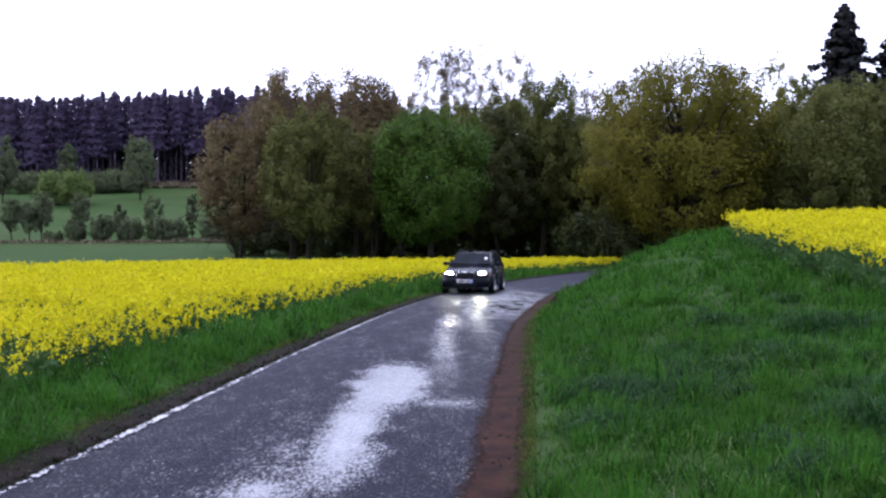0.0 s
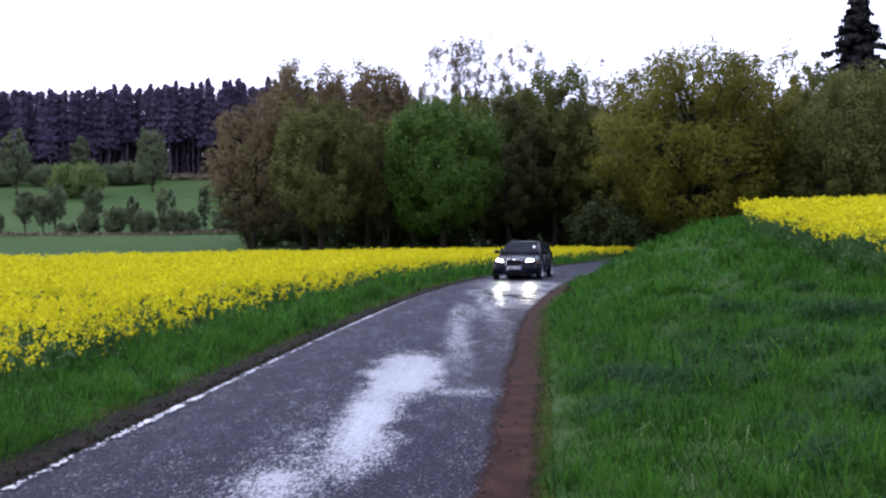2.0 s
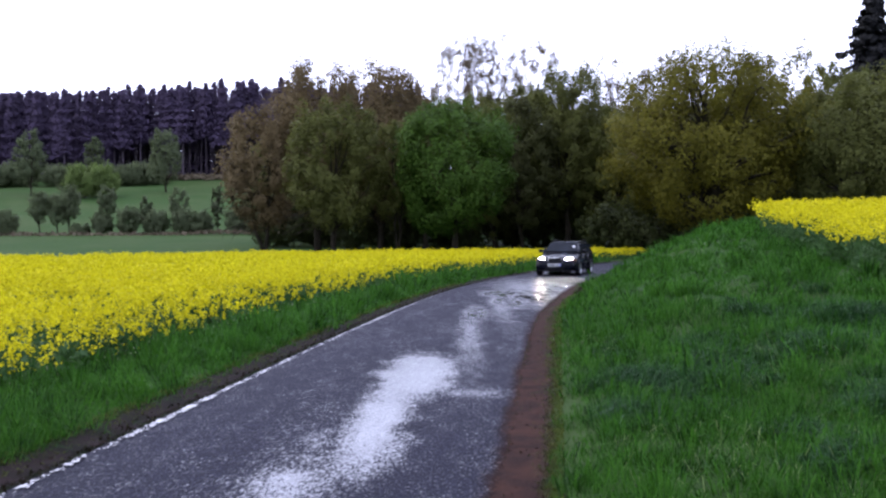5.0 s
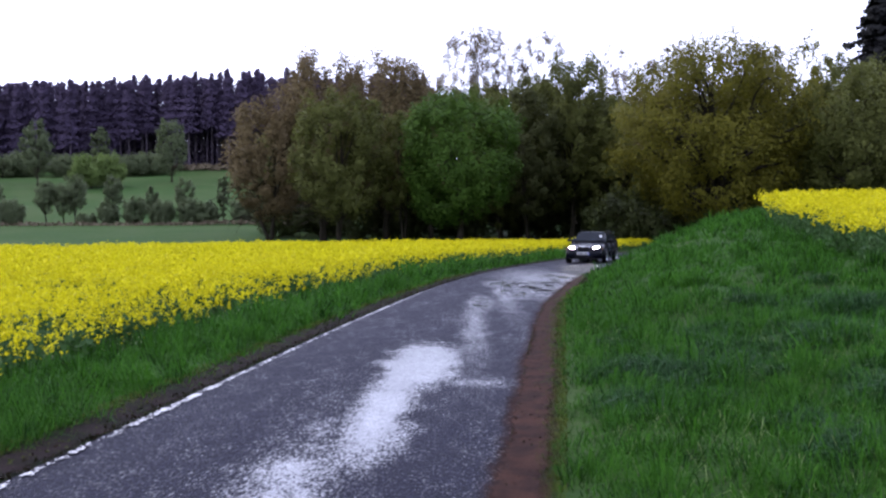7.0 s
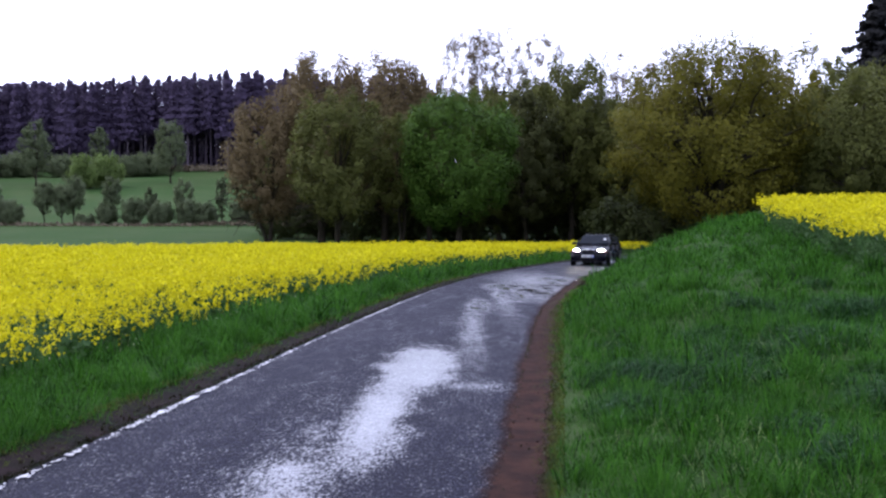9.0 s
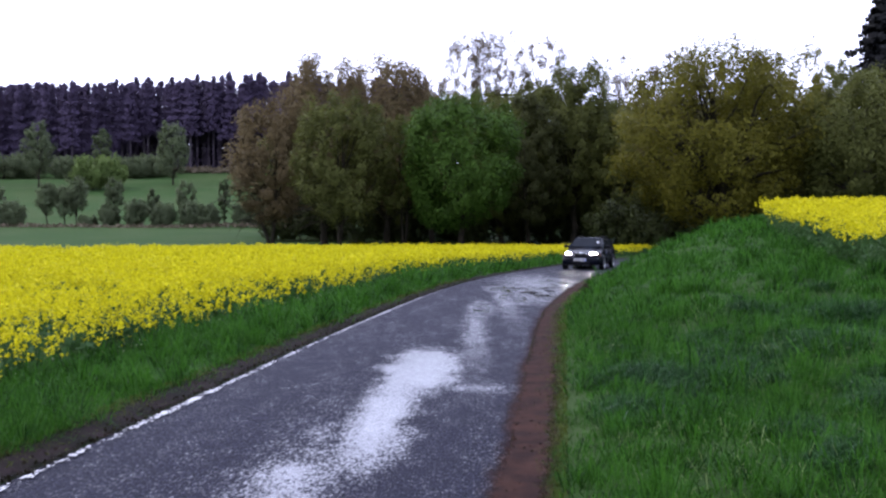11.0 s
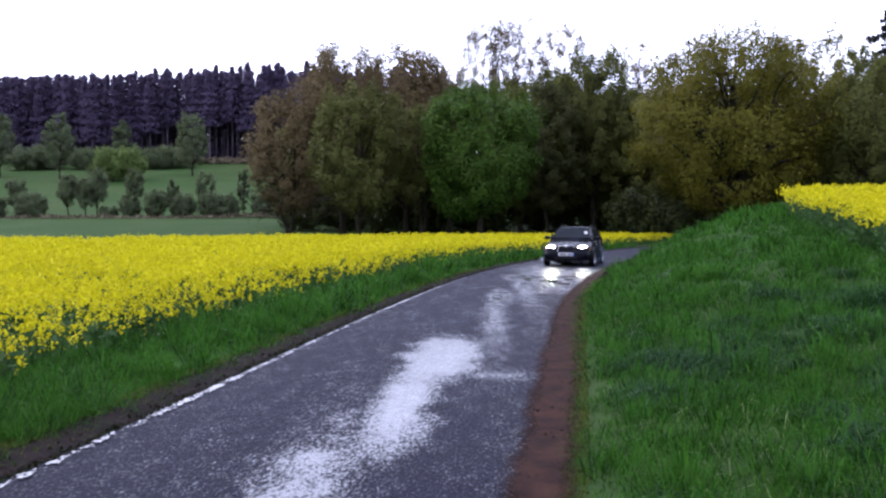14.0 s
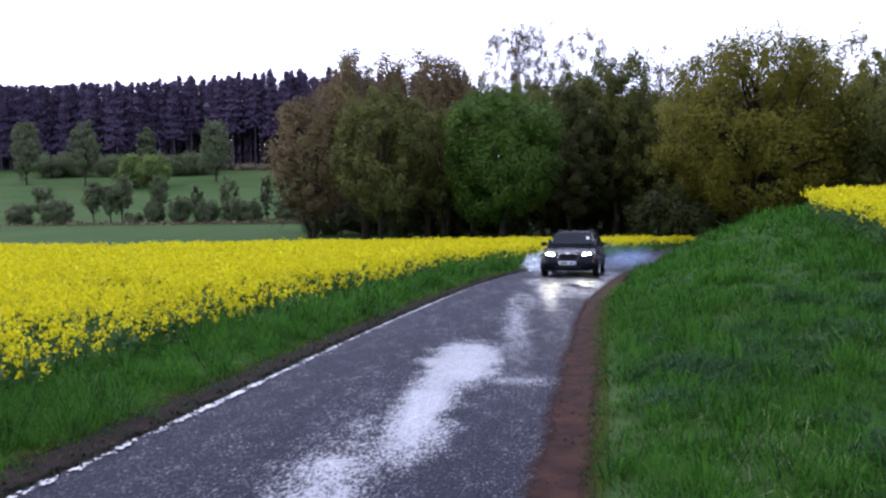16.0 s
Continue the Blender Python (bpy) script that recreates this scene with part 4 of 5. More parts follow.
def build_far():
    rng = np.random.default_rng(12)
    crowns, trunks = [], []
    for row in range(4):
        for x in np.arange(-215, -30 + row * 6, 2.0):
            xx, yy = x + rng.normal(0, 1.0), 252 + row * 4 + rng.normal(0, 1.4) + (12 if rng.random() < 0.1 else 0)
            h = rng.uniform(21.9, 22.9) + (rng.uniform(0.3, 3.0) if x > -95 and rng.random() < 0.5 else 0)
            foot = h * (rng.uniform(0.36, 0.5) if x > -92 else rng.uniform(0.05, 0.3))
            n = 850 if row < 2 else 600
            u = rng.random(n)
            r = (0.2 + 3.3 * (1 - u) ** 0.7 * (0.7 + 0.3 * np.sin(u * 46 + rng.random() * 6))) * np.sqrt(rng.random(n))
            az = rng.random(n) * 2 * math.pi
            o = np.array([xx, yy, float(ground_z(xx, yy)) - 0.2])
            crowns.append(np.stack([r * np.cos(az), r * np.sin(az), foot + (h - foot) * u - 0.25 * r], 1) + o)
            t = np.linspace(0, 1, 5)
            tv, tf = tube(np.stack([0 * t, 0 * t, t * h], 1), h * 0.0062 * (1 - t) + 0.03, 6)
            trunks.append((tv + o, tf))
    c = np.concatenate(crowns)
    nrm = np.array([0.0, -0.62, 0.78]) + rng.normal(0, 0.2, c.shape)
    nrm /= np.linalg.norm(nrm, axis=1)[:, None]
    v, f, vn = leaf_slips(c, rng.uniform(0.35, 0.75, len(c)), rng, nrm, 1.7)
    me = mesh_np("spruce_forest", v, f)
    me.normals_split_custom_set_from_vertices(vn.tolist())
    wood = tagged(solid("spruce_forest", me, HAZE_FOREST), "dark spruce forest on the far hillside, tinted purple for haze", "forest", kind="stuff")
    v, f = join(trunks)
    solid("trunk", mesh_np("trunk", v, f, True), SPRUCE_TRUNK, wood, "tall pale bare trunks")
    # understorey closing the forest's foot, deep between the trunks
    n = 26000
    x, y = rng.uniform(-215, -25, n), rng.uniform(266, 284, n)
    c = np.stack([x, y, ground_z(x, y) + rng.random(n) ** 1.2 * 16], 1)
    v, f, _ = leaf_slips(c, rng.uniform(0.9, 1.9, n), rng, None, 1.4)
    solid("thicket", mesh_np("thicket", v, f), HAZE_FOREST, wood)
    n = 2600
    x, y = rng.uniform(-90, -42, n), rng.normal(246.5, 1.2, n)
    v, f, _ = leaf_slips(np.stack([x, y, ground_z(x, y) + rng.random(n) * 0.9], 1), rng.uniform(0.3, 0.8, n), rng, None, 1.6)
    tagged(solid("dry_grass", mesh_np("dry_grass", v, f), DRY), "pale brown dry grass strip at the forest's foot", "grass", kind="stuff")
    n = 1500
    x, y = rng.uniform(-80, -22, n), rng.normal(136.5, 0.8, n)
    v, f, _ = leaf_slips(np.stack([x, y, ground_z(x, y) + rng.random(n) * 0.35], 1), rng.uniform(0.15, 0.45, n), rng, None, 1.6)
    tagged(solid("dry_grass", mesh_np("dry_grass", v, f), DRY), "brownish rough grass along the valley hedgerow", "grass", kind="stuff")
    T = tree
    # hedgerow and pasture trees in the valley
    for i, (b, h, r) in enumerate(((-475, 3.6, 2.4), (-393, 1.5, 1.3), (-371, 3.0, 1.5), (-344, 3.7, 1.8), (-316, 3.3, 2.0), (-288, 3.6, 1.7), (-270, 3.1, 1.7), (-231, 3.3, 2.1), (-212, 3.6, 2.2), (-515, 3.2, 2.2))):
        T("hedge_bush", at(b, 140), 140, h, r, 0.0, MISTLEAF, "rounded dull-green bush in the valley hedgerow", 400 + i, 3200, 0.26, 34, 0.1, 3, 0.3, limbs=8, clump_r=0.24)
    for i, (b, h, r, base) in enumerate(((-436, 6.2, 1.6, 1.8), (-417, 5.8, 1.7, 1.4), (-406, 7.0, 1.9, 2.0), (-366, 6.6, 1.3, 2.2), (-326, 5.2, 0.9, 0.8), (-292, 6.6, 1.5, 0.6), (-253, 6.8, 0.9, 0.8), (-490, 6.0, 1.6, 1.6))):
        T("pasture_tree", at(b, 142), 142, h, r, base, MISTLEAF, "small thin-crowned tree beside the valley hedgerow", 430 + i, 1900, 0.26, 26, 0.11, 1, 0.3, limbs=10, clump_r=0.27, bare=0.15)
    for i, (b, d, h, r, base, mat) in enumerate(((-445, 206, 13.4, 3.1, 1.5, MISTLEAF), (-388, 200, 6.6, 4.2, 0.3, PASTURE_GREEN), (-372, 202, 6.2, 3.8, 0.3, PASTURE_GREEN), (-306, 212, 13.2, 3.4, 1.5, MISTLEAF), (-379, 226, 11.2, 2.2, 0.5, MISTLEAF), (-507, 210, 13.4, 3.2, 1.0, MISTLEAF),
                                                     (-480, 228, 5.2, 4.6, 0.0, MISTLEAF), (-455, 230, 5.6, 4.6, 0.0, MISTLEAF), (-415, 230, 4.6, 4.6, 0.0, MISTLEAF), (-345, 232, 4.4, 4.6, 0.0, MISTLEAF), (-325, 234, 4.8, 4.4, 0.0, MISTLEAF))):
        T("pasture_tree", at(b, d), d, h, r, base, mat, "broad light-green tree on the far pasture" if mat is PASTURE_GREEN else "dull green tree on the far pasture slope", 460 + i, 3400, 0.4, 40, 0.2, 1, 0.35, limbs=10, clump_r=0.22)


# ---- the car ----
CAR_PAINT = plain("dark_blue_black_paint", (0.003, 0.0035, 0.006), 0.22, 0.0, 0.15, 3.0, 0.0, 0.0, 0.06)
GLASS = plain("dark_car_glass", (0.006, 0.008, 0.011), 0.08, 0.0, 0.1, 2.0, 0.0, 0.0, 0.014)
TRIM = plain("black_plastic", (0.007, 0.007, 0.008), 0.55, 0.0, 0.2, 14.0, 0.1, 0.0, 0.05)
RUBBER = plain("tyre_rubber", (0.01, 0.01, 0.011), 0.75, 0.0, 0.25, 18.0, 0.2, 0.0, 0.1)
SILVER = plain("silver_alloy", (0.4, 0.41, 0.43), 0.35, 0.9, 0.08, 9.0)
CHROME = plain("chrome", (0.75, 0.76, 0.78), 0.12, 1.0, 0.04, 6.0)
# white plate toned down: the shade on the car's front is in its colour
SHADED_PLATE = plain("white_plate", (0.42, 0.42, 0.42), 0.45, 0.0, 0.05, 9.0)
INK = plain("black_ink", (0.02, 0.02, 0.02), 0.5)
STICKER = plain("white_sticker", (0.5, 0.5, 0.5), 0.5, 0.0, 0.04)
ORANGE = plain("amber_lens", (0.16, 0.06, 0.015), 0.2)
BLUEBAND = plain("blue_band", (0.03, 0.06, 0.3), 0.4)


def lamp_glass():
    m, nt, p = material("lit_headlamp")
    p.inputs["Base Color"].default_value = (0.9, 0.9, 0.85, 1)
    p.inputs["Emission Color"].default_value = (1.0, 0.97, 0.86, 1)
    p.inputs["Emission Strength"].default_value = 650.0
    p.inputs["Roughness"].default_value = 0.15
    return m


LAMP = lamp_glass()


def box(bm, x0, x1, y0, y1, z0, z1, bevel=0.01):
    r = bmesh.ops.create_cube(bm, size=1, matrix=Matrix.LocRotScale(((x0 + x1) / 2, (y0 + y1) / 2, (z0 + z1) / 2), None, (x1 - x0, y1 - y0, z1 - z0)))
    if bevel:
        es = {e for v in r["verts"] for e in v.link_edges}
        bmesh.ops.bevel(bm, geom=list(es), offset=bevel, segments=2, affect="EDGES", profile=0.6)
    return r


def slab(bm, corners, thick, along):
    """A pane: a polygon of corners with a thickness along a vector."""
    d = Vector(along).normalized() * thick
    a = [bm.verts.new(c) for c in corners]
    b = [bm.verts.new(Vector(c) + d) for c in corners]
    n = len(a)
    bm.faces.new(a[::-1])
    bm.faces.new(b)
    for i in range(n):
        bm.faces.new((a[i], a[(i + 1) % n], b[(i + 1) % n], b[i]))
    bmesh.ops.recalc_face_normals(bm, faces=bm.faces)


def loft(bm, sections):
    """A closed skin over half-sections [(x, z), ...] at y, mirrored across x = 0."""
    rings = []
    for y, half in sections:
        pts = [(x, z) for x, z in half] + [(-x, z) for x, z in half[::-1] if x > 1e-4]
        rings.append([bm.verts.new((x, y, z)) for x, z in pts])
    n = len(rings[0])
    for a, b in zip(rings, rings[1:]):
        for i in range(n):
            bm.faces.new((a[i], a[(i + 1) % n], b[(i + 1) % n], b[i]))
    bm.faces.new(rings[0])
    bm.faces.new(rings[-1][::-1])
    bmesh.ops.recalc_face_normals(bm, faces=bm.faces)


def lathe_x(bm, profile, x_sign, sides=28):
    """Turns a profile of (x, radius) about the wheel's axle."""
    rings = []
    for x, r in profile:
        rings.append([bm.verts.new((x * x_sign, math.cos(2 * math.pi * k / sides) * r, math.sin(2 * math.pi * k / sides) * r)) for k in range(sides)])
    for a, b in zip(rings, rings[1:]):
        for i in range(sides):
            bm.faces.new((a[i], a[(i + 1) % sides], b[(i + 1) % sides], b[i]))
    bmesh.ops.recalc_face_normals(bm, faces=bm.faces)


def build_car():
    car = tagged(new("estate_car"), "dark blue-black estate car with headlamps on, driving on wet asphalt", "car")
    # body: sill, shoulder and bonnet
    bm = bmesh.new()
    secs = []
    for y, zb, zt, w in ((2.20, 0.34, 0.60, 0.60), (2.16, 0.28, 0.66, 0.70), (2.06, 0.22, 0.735, 0.79), (1.85, 0.20, 0.79, 0.835), (1.5, 0.20, 0.85, 0.855), (1.05, 0.20, 0.92, 0.862), (0.9, 0.20, 0.955, 0.865),
                         (0.0, 0.19, 0.965, 0.868), (-1.0, 0.20, 0.97, 0.865), (-1.8, 0.21, 0.98, 0.85), (-2.15, 0.24, 0.97, 0.82), (-2.28, 0.30, 0.90, 0.77), (-2.33, 0.36, 0.70, 0.70)):
        h = zt - zb
        secs.append((y, [(0, zb), (w * 0.86, zb), (w * 0.96, zb + h * 0.10), (w, zb + h * 0.36), (w * 0.995, zb + h * 0.62), (w * 0.965, zb + h * 0.84), (w * 0.90, zb + h * 0.955), (w * 0.78, zb + h * 1.0), (w * 0.4, zb + h * 1.03), (0, zb + h * 1.04)]))
    loft(bm, secs)
    body = part("body", bm, CAR_PAINT, car)
    # cabin: pillars and roof
    bm = bmesh.new()
    secs = []
    for y, zt, wt in ((1.02, 0.97, 0.70), (0.62, 1.18, 0.66), (0.22, 1.375, 0.60), (0.0, 1.415, 0.585), (-0.6, 1.44, 0.58), (-1.3, 1.435, 0.575), (-1.95, 1.40, 0.56), (-2.14, 1.24, 0.58), (-2.26, 0.97, 0.64)):
        secs.append((y, [(0, 0.92), (0.775, 0.92), (0.775 - (0.775 - wt) * 0.5 * min(1, (zt - 0.92) / 0.5), 0.92 + (zt - 0.92) * 0.5), (wt + 0.015, zt - 0.05), (wt - 0.06, zt - 0.005), (wt * 0.5, zt + 0.02), (0, zt + 0.028)]))
    loft(bm, secs)
    cabin = part("cabin", bm, CAR_PAINT, car)
    bm = bmesh.new()
    loft(bm, [(y, [(0, zt), (0.52, zt - 0.012), (0.555, zt - 0.03), (0.55, zt - 0.045), (0, zt - 0.02)]) for y, zt in ((0.12, 1.432), (0.0, 1.452), (-0.6, 1.474), (-1.3, 1.469), (-1.93, 1.437))])
    part("roof", bm, CAR_PAINT, car)
    # glass
    bm = bmesh.new()
    slab(bm, [(-0.655, 0.955, 1.015), (0.655, 0.955, 1.015), (0.57, 0.25, 1.378), (0.3, 0.225, 1.402), (-0.3, 0.225, 1.402), (-0.57, 0.25, 1.378)], 0.045, (0, 0.5, 0.86))
    screen = part("windscreen", bm, GLASS, car, "dark glossy windscreen", False)
    bm = bmesh.new()
    slab(bm, [(-0.44, 0.52, 1.25), (-0.52, 0.56, 1.23), (-0.535, 0.68, 1.165), (-0.44, 0.65, 1.18)], 0.05, (0, 0.5, 0.86))
    part("sticker", bm, STICKER, screen, "small white sticker", False)
    for s in (-1, 1):
        bm = bmesh.new()
        slab(bm, [(s * 0.69, 0.62, 1.02), (s * 0.69, 0.98, 0.99), (s * 0.69, 0.60, 1.20), (s * 0.69, 0.45, 1.2)][:3], 0.075, (s, 0, 0.3))
        part("quarter_pane", bm, GLASS, car, smooth=False)
        for y0, y1 in ((0.52, -0.28), (-0.36, -1.12), (-1.20, -1.98)):
            yt0 = min(y0, 0.17)
            bm = bmesh.new()
            slab(bm, [(s * 0.745, y0, 1.0), (s * 0.745, y1, 1.0), (s * 0.615, y1 + (0.08 if y1 < -1.9 else 0), 1.345), (s * 0.615, yt0, 1.345)], 0.025, (s, 0, 0.35))
            part("side_window", bm, GLASS, car, smooth=False)
        # doors, handles, sill trim
        for y0, y1 in ((0.86, -0.30), (-0.33, -1.22)):
            bm = bmesh.new()
            slab(bm, [(s * 0.862, y0, 0.30), (s * 0.862, y1, 0.30), (s * 0.866, y1, 0.62), (s * 0.83, y1, 0.9), (s * 0.83, y0, 0.9), (s * 0.866, y0, 0.62)], 0.008, (s, 0, 0))
            door = part("door", bm, CAR_PAINT, car)
            bm = bmesh.new()
            box(bm, s * 0.845, s * 0.885, y1 + 0.06, y1 + 0.24, 0.80, 0.83, 0.008)
            part("door_handle", bm, TRIM, door)
            bm = bmesh.new()
            box(bm, s * 0.86, s * 0.882, y1 + 0.02, y0 - 0.02, 0.52, 0.565, 0.006)
            part("side_moulding", bm, TRIM, door)
        # mirror
        bm = bmesh.new()
        box(bm, s * 0.80 - 0.03, s * 0.80 + 0.03, 0.60, 0.66, 0.97, 1.01, 0.01)
        bmesh.ops.create_uvsphere(bm, u_segments=14, v_segments=10, radius=1, matrix=Matrix.LocRotScale((s * 0.92, 0.63, 1.045), None, (0.115, 0.07, 0.075)))
        part("wing_mirror", bm, TRIM, car)
        # roof rail
        bm = bmesh.new()
        v, f = tube([(s * 0.53, 0.02, 1.43), (s * 0.535, -0.05, 1.485), (s * 0.535, -0.9, 1.515), (s * 0.535, -1.75, 1.485), (s * 0.53, -1.85, 1.43)], [0.016] * 5, 8)
        vs = [bm.verts.new(c) for c in v]
        for t in f:
            bm.faces.new([vs[i] for i in t])
        part("roof_rail", bm, TRIM, car)
        # headlamp: housing with a lit lens
        bm = bmesh.new()
        slab(bm, [(s * 0.33, 2.10, 0.58), (s * 0.79, 1.93, 0.60), (s * 0.80, 1.88, 0.70), (s * 0.72, 1.93, 0.765), (s * 0.36, 2.04, 0.755), (s * 0.32, 2.08, 0.70)], 0.05, (s * 0.3, 1, 0.1))
        lamp = part("headlamp", bm, TRIM, car, smooth=False)
        bm = bmesh.new()
        slab(bm, [(s * 0.43, 2.082, 0.597), (s * 0.65, 2.002, 0.60), (s * 0.71, 1.975, 0.67), (s * 0.65, 1.981, 0.745), (s * 0.46, 2.041, 0.745), (s * 0.39, 2.086, 0.67)], 0.05, (s * 0.3, 1, 0.1))
        part("lens", bm, LAMP, lamp, "bright lit headlamp lens", False)
        bm = bmesh.new()
        slab(bm, [(s * 0.77, 1.945, 0.62), (s * 0.80, 1.925, 0.625), (s * 0.795, 1.915, 0.70), (s * 0.77, 1.94, 0.715)], 0.055, (s * 0.3, 1, 0))
        part("indicator", bm, ORANGE, lamp, smooth=False)
        # fog lamp
        bm = bmesh.new()
        bmesh.ops.create_cone(bm, cap_ends=True, segments=18, radius1=0.055, radius2=0.05, depth=0.05, matrix=pose(s * 0.56, 2.165, 0.335, 90, 0, 0))
        part("fog_lamp", bm, SILVER, car)
        # tail lamp
        bm = bmesh.new()
        box(bm, s * 0.70 - 0.06, s * 0.70 + 0.06, -2.31, -2.2, 0.68, 0.96, 0.02)
        part("tail_lamp", bm, ORANGE, car)
    # grille
    bm = bmesh.new()
    slab(bm, [(-0.30, 2.155, 0.585), (0.30, 2.155, 0.585), (0.27, 2.115, 0.74), (0.12, 2.12, 0.765), (-0.12, 2.12, 0.765), (-0.27, 2.115, 0.74)], 0.04, (0, 1, 0.15))
    grille = part("grille", bm, TRIM, car, smooth=False)
    for k in range(13):
        bm = bmesh.new()
        x = -0.24 + k * 0.04
        box(bm, x - 0.006, x + 0.006, 2.17, 2.20, 0.60, 0.725, 0.002)
        part("slat", bm, TRIM, grille)
    bm = bmesh.new()
    v, f = tube([(-0.31, 2.20, 0.58), (-0.28, 2.165, 0.745), (-0.12, 2.17, 0.775), (0, 2.172, 0.782), (0.12, 2.17, 0.775), (0.28, 2.165, 0.745), (0.31, 2.20, 0.58)], [0.006] * 7, 6)
    vs = [bm.verts.new(c) for c in v]
    for t in f:
        bm.faces.new([vs[i] for i in t])
    part("grille_surround", bm, CHROME, grille)
    bm = bmesh.new()
    bmesh.ops.create_cone(bm, cap_ends=True, segments=20, radius1=0.042, radius2=0.036, depth=0.025, matrix=pose(0, 2.19, 0.752, 78, 0, 0))
    part("badge", bm, CHROME, car, "plain round chrome badge")
    # bumper with intake and plate
    bm = bmesh.new()
    loft(bm, [(y, [(0, z0), (w, z0), (w + 0.02, (z0 + z1) / 2), (w, z1), (0, z1)]) for y, z0, z1, w in ((2.06, 0.22, 0.57, 0.80), (2.17, 0.24, 0.565, 0.74), (2.235, 0.30, 0.55, 0.60), (2.245, 0.36, 0.53, 0.48))])
    bumper = part("bumper", bm, CAR_PAINT, car)
    bm = bmesh.new()
    box(bm, -0.40, 0.40, 2.20, 2.248, 0.275, 0.36, 0.015)
    part("intake", bm, TRIM, bumper)
    bm = bmesh.new()
    box(bm, -0.66, 0.66, 2.12, 2.22, 0.19, 0.235, 0.015)
    part("lip", bm, TRIM, bumper)
    bm = bmesh.new()
    box(bm, -0.26, 0.26, 2.245, 2.262, 0.40, 0.51, 0.004)
    plate = part("plate", bm, SHADED_PLATE, bumper, "white plate with dark bars")
    bm = bmesh.new()
    box(bm, -0.255, -0.215, 2.26, 2.265, 0.405, 0.505, 0)
    part("band", bm, BLUEBAND, bumper, smooth=False)
    for x0, x1 in ((-0.19, -0.05), (-0.01, 0.22)):
        bm = bmesh.new()
        box(bm, x0, x1, 2.26, 2.266, 0.425, 0.485, 0)
        part("bar", bm, INK, bumper, smooth=False)
    for x, a in ((-0.28, 4), (0.22, 4)):
        bm = bmesh.new()
        v, f = tube([(x, 0.99, 1.02), (x - 0.42, 0.93, 1.055)], [0.011, 0.007], 5)
        vs = [bm.verts.new(c) for c in v]
        for t in f:
            bm.faces.new([vs[i] for i in t])
        part("wiper", bm, TRIM, car)
    bm = bmesh.new()
    v, f = tube([(0, -1.75, 1.44), (0, -1.98, 1.68)], [0.006, 0.003], 5)
    vs = [bm.verts.new(c) for c in v]
    for t in f:
        bm.faces.new([vs[i] for i in t])
    part("aerial", bm, TRIM, car)
    # wheels
    wheels = []
    for s, wy in ((-1, 1.37), (1, 1.37), (-1, -1.15), (1, -1.15)):
        bm = bmesh.new()
        n = 18
        ring = []
        for k in range(n + 1):
            a = math.pi * (k / n * 1.16 - 0.08)
            ring.append([bm.verts.new((x, wy + math.cos(a) * r, 0.31 + math.sin(a) * r)) for x, r in ((s * 0.80, 0.345), (s * 0.874, 0.35), (s * 0.878, 0.385), (s * 0.84, 0.40))])
        for a, b in zip(ring, ring[1:]):
            for i in range(3):
                bm.faces.new((a[i], a[i + 1], b[i + 1], b[i]))
        bmesh.ops.recalc_face_normals(bm, faces=bm.faces)
        part("wheel_arch", bm, CAR_PAINT, car)
        bm = bmesh.new()
        bmesh.ops.create_cone(bm, cap_ends=True, segments=28, radius1=0.345, radius2=0.345, depth=0.03, matrix=pose(s * 0.855, wy, 0.315, 0, 90, 0))
        part("wheel_well", bm, TRIM, car)
        wheel = new("wheel")
        wheel.parent = car
        wheel.location = (s * 0.80, wy, 0.31)
        bm = bmesh.new()
        lathe_x(bm, ((-0.09, 0.2), (-0.1, 0.26), (-0.09, 0.3), (-0.04, 0.312), (0.04, 0.312), (0.09, 0.3), (0.105, 0.26), (0.095, 0.2)), s)
        part("tyre", bm, RUBBER, wheel)
        bm = bmesh.new()
        lathe_x(bm, ((0.095, 0.205), (0.085, 0.19), (0.06, 0.17), (0.05, 0.02)), s)
        rim = part("rim", bm, SILVER, wheel)
        for k in range(5):
            bm = bmesh.new()
            r = box(bm, s * 0.06 - 0.012, s * 0.06 + 0.022, 0.02, 0.185, -0.026, 0.026, 0.006)
            bmesh.ops.rotate(bm, verts=bm.verts, cent=(0, 0, 0), matrix=Matrix.Rotation(2 * math.pi * k / 5, 3, "X"))
            part("spoke", bm, SILVER, rim)
        wheels.append((wheel, s, wy))
    # the body sits low on its springs
    for ob in car.children_recursive:
        if ob.type == "MESH" and ob.parent.name[:5] not in ("wheel",) and ob.name[:5] not in ("spoke",):
            for v in ob.data.vertices:
                v.co.z = 0.2 + (v.co.z - 0.2) * 0.935
    return car, wheels


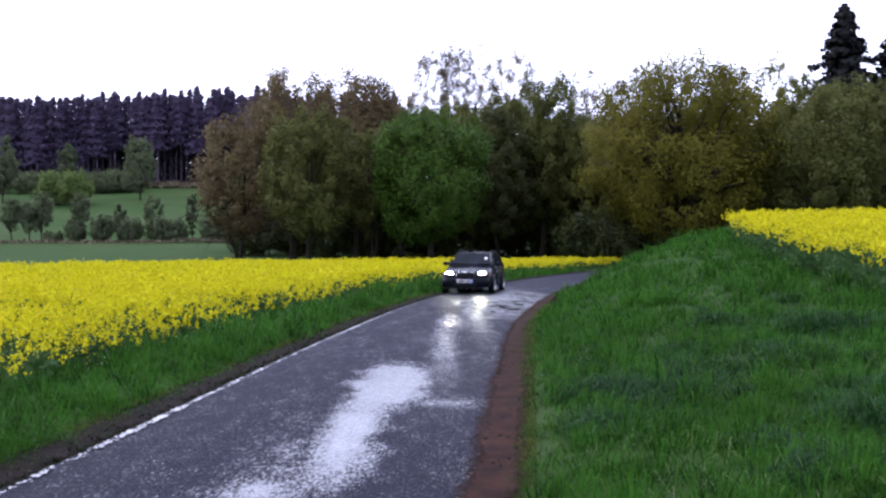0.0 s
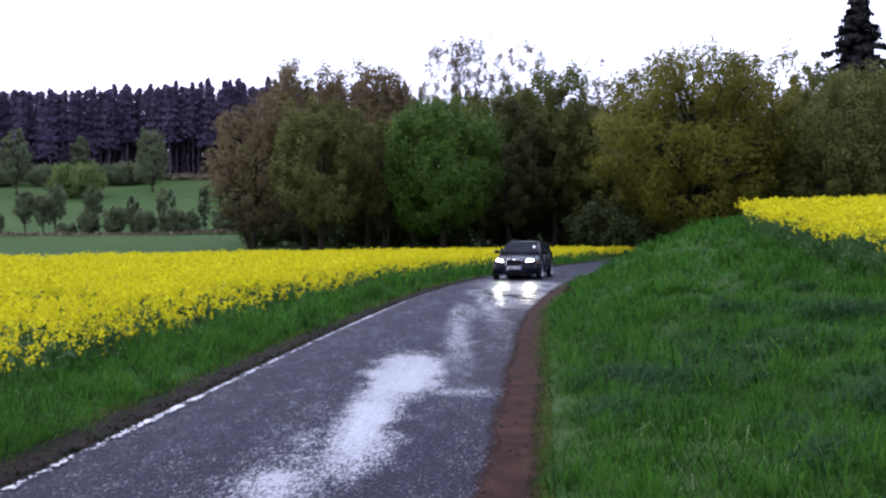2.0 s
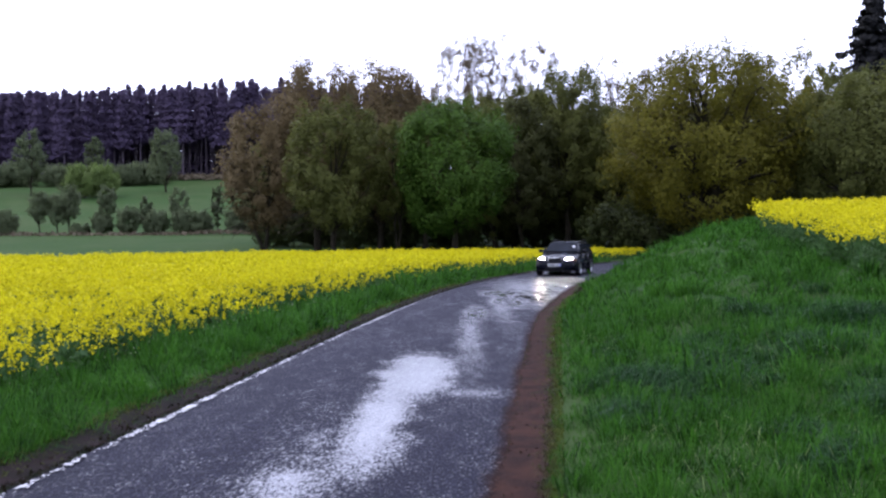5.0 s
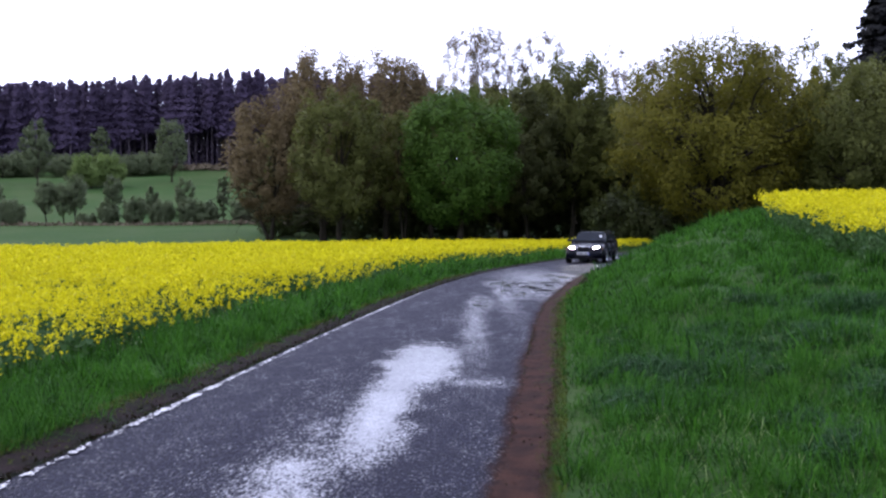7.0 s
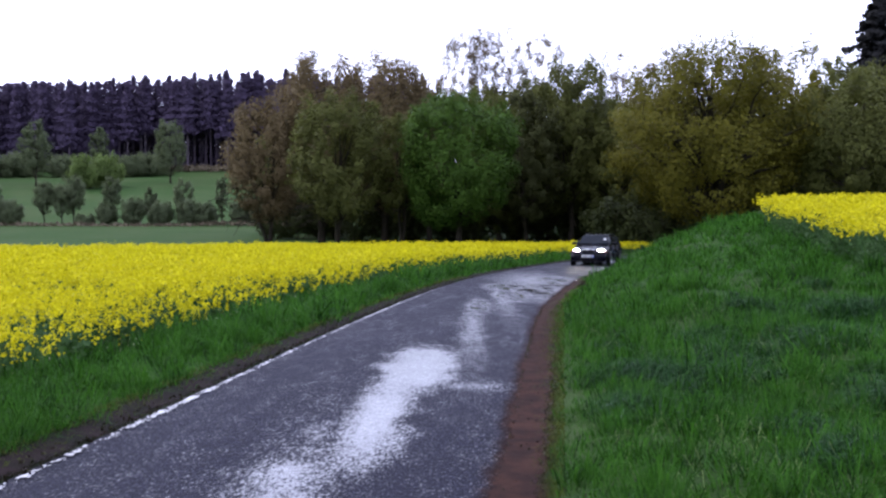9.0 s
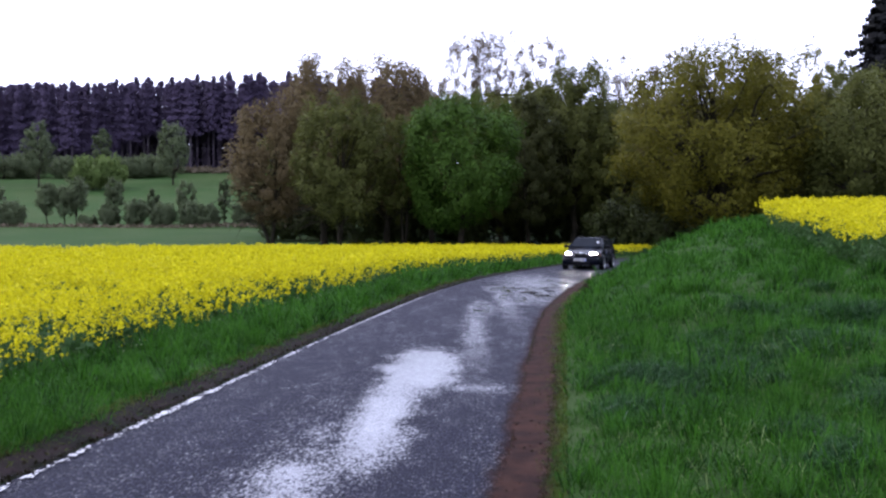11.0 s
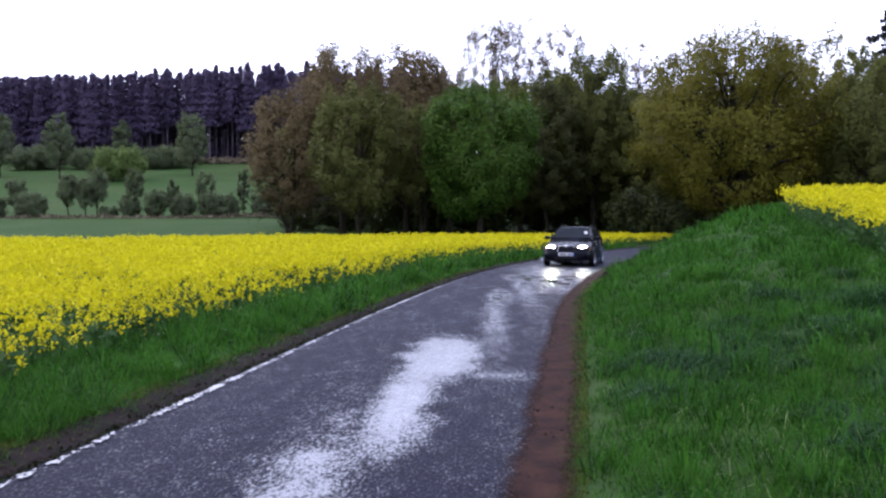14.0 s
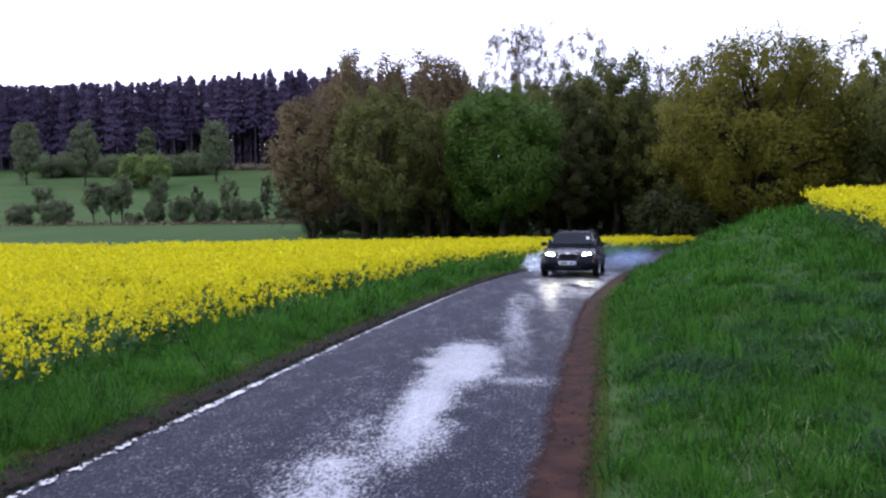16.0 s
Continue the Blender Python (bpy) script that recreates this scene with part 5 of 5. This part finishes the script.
# ---- tyre smoke: thin ragged shreds that hide under the car and drift out behind the front wheels ----
def smoke_material(name, colour, thick):
    m, nt, p = material(name)
    v = coords(nt)
    n = noise_tex(nt, v, 2.5, 4, 0.6)
    d = node(nt, "ShaderNodeBsdfDiffuse", {"Color": (*colour, 1)})
    t = node(nt, "ShaderNodeBsdfTransparent")
    fade = node(nt, "ShaderNodeAttribute", attribute_name="rim").outputs["Fac"]
    a = node(nt, "ShaderNodeMapRange", {"Value": n, 1: 0.3, 2: 0.75, 3: thick * 0.33, 4: thick}).outputs[0]
    a = node(nt, "ShaderNodeMath", {0: a, 1: fade}, operation="MULTIPLY").outputs[0]
    through_light = node(nt, "ShaderNodeBsdfTranslucent", {"Color": (*colour, 1)})
    d = node(nt, "ShaderNodeMixShader", {0: 0.5, 1: d.outputs[0], 2: through_light.outputs[0]})
    mx = node(nt, "ShaderNodeMixShader", {0: a, 1: t.outputs[0], 2: d.outputs[0]})
    nt.links.new(mx.outputs[0], nt.nodes["Material Output"].inputs["Surface"])
    return m


SMOKE = smoke_material("thin_blue_smoke", (0.4, 0.54, 0.82), 0.2)
WHITE_SMOKE = smoke_material("fresh_white_smoke", (0.78, 0.85, 0.95), 0.5)


def smoke_puff(seed, size, shreds=7, fresh=False):
    """One puff: ragged shreds about a centre."""
    rng = np.random.default_rng(seed)
    vs, fs = [], []
    for k in range(shreds):
        c = rng.normal(0, 0.32, 3) * size * (shreds > 1)
        a = rng.normal(size=3)
        a /= np.linalg.norm(a)
        b = np.cross(a, rng.normal(size=3))
        b /= np.linalg.norm(b)
        r = size * rng.uniform(0.6, 1.1)
        base = len(vs)
        vs.append(c)
        m = 11
        for i in range(m):
            t = 2 * math.pi * i / m
            vs.append(c + (a * math.cos(t) + b * math.sin(t)) * r * rng.uniform(0.6, 1.1) + rng.normal(0, 0.06, 3) * size)
        fs += [(base, base + 1 + i, base + 1 + (i + 1) % m) for i in range(m)]
    me = mesh_np("smoke_puff", np.array(vs), np.array(fs), True)
    rim = me.attributes.new("rim", "FLOAT", "POINT")
    rim.data.foreach_set("value", np.tile([1.0] + [0.0] * 11, shreds).astype(np.float32))
    puff = solid("smoke_puff", me, WHITE_SMOKE if fresh else SMOKE)
    return tagged(puff, "dense white tyre smoke billowing low beside a front wheel" if fresh else "thin bluish tyre smoke drifting beside the car", "smoke", "tyre smoke puffs")


# seconds, place and heading of the car on the road
CAR_PATH = [(0, 1.14, 34.97, -10.3), (0.5, 1.38, 35.62, -11.4), (1, 1.73, 36.51, -12.2), (1.5, 2.19, 37.30, -12.9), (2, 2.62, 37.62, -13.4), (2.5, 2.92, 37.90, -13.9), (3, 3.14, 38.60, -14.4), (3.5, 3.35, 39.52, -15.0), (4, 3.56, 40.13, -15.8), (6.5, 5.24, 45.09, -17.6), (7, 5.49, 45.38, -17.5), (7.5, 5.64, 45.60, -17.6), (8, 5.72, 45.80, -17.5), (8.5, 5.78, 45.91, -17.4), (9, 5.82, 45.91, -17.4), (11.5, 4.85, 43.01, -15.9), (12, 4.44, 41.12, -14.8), (12.5, 4.01, 39.40, -14.0), (13, 3.64, 38.21, -13.5), (13.5, 3.35, 37.57, -13.2), (14, 3.06, 36.81, -12.6), (14.5, 2.75, 35.71, -11.7), (15, 2.49, 34.89, -10.9), (15.5, 2.26, 34.06, -10.1), (16, 1.97, 32.45, -8.9)]


def motions(car, wheels, puffs):
    """The car backs away round the bend, waits, and comes forward again with spinning front wheels."""
    step = 1 / 15
    ts = [i * step for i in range(241)]
    knots = [(t, x, y, a) for t, x, y, a in CAR_PATH]
    fx, fy, fa = (spline([(k[0], k[j]) for k in knots]) for j in (1, 2, 3))
    walk(car, [(t, pose(float(fx(t)), float(fy(t)), 0.03, 0, 0, 180 + float(fa(t)))) for t in ts])
    # wheels roll with the way travelled; the front pair spins up from 13.6 s
    way, turn = [0.0], [0.0]
    for a, b in zip(ts, ts[1:]):
        heading = radians(180 + float(fa(a)))
        dx, dy = float(fx(b) - fx(a)), float(fy(b) - fy(a))
        way.append(way[-1] + (-math.sin(heading) * dx + math.cos(heading) * dy))
        turn.append(turn[-1] + (0 if a < 13.6 else min(1, (a - 13.6) * 2) * 50))
    for wheel, s, wy in wheels:
        x, y, z = wheel.location
        walk(wheel, [(t, pose(x, y, z, -math.degrees(w / 0.31) - (k if wy > 0 else 0))) for t, w, k in zip(ts, way, turn)])
    for puff, start, side, drift, rise, back, spin in puffs:
        rows = []
        for t in [i / 10 for i in range(161)]:
            u = max(0.0, t - start)
            grow = 1 - math.exp(-u * 2.2)
            h = radians(180 + float(fa(min(t, start + 0.001))))
            t0 = min(t, start)
            # under the sill until it starts, then left behind in the air
            cx, cy = float(fx(t0)), float(fy(t0))
            lx, ly = side * (0.3 + (0.62 + drift) * grow), 0.9 - back * grow
            rows.append((t, pose(cx + math.cos(h) * lx - math.sin(h) * ly, cy + math.sin(h) * lx + math.cos(h) * ly, (0.3 if side > 0 else 0.42) + rise * grow, 20 * u * spin, 14 * u, 35 * u * spin)))
        walk(puff, rows)


build_ground()
build_wood()
build_far()
build_road_wear()
build_rape()
build_grass()
estate_car, car_wheels = build_car()


def build_smoke():
    rng = np.random.default_rng(3)
    puffs = []
    for i in range(34):
        start = 13.6 + 2.3 * i / 34
        side = -1 if i % 2 else 1
        late = (start - 13.6) / 2.3
        puffs.append((smoke_puff(600 + i, 0.3 + 0.1 * late if side > 0 else 0.6 + 0.35 * late * rng.uniform(0.6, 1.2), 3 if side > 0 else 1, side > 0), start, side, rng.uniform(0.3, 1.3) if side > 0 else rng.uniform(0.0, 0.8), rng.uniform(-0.15, 0.08), rng.uniform(0.0, 0.7) if side > 0 else rng.uniform(1.0, 4.5), rng.choice([-1, 1])))
    return puffs


motions(estate_car, car_wheels, build_smoke())
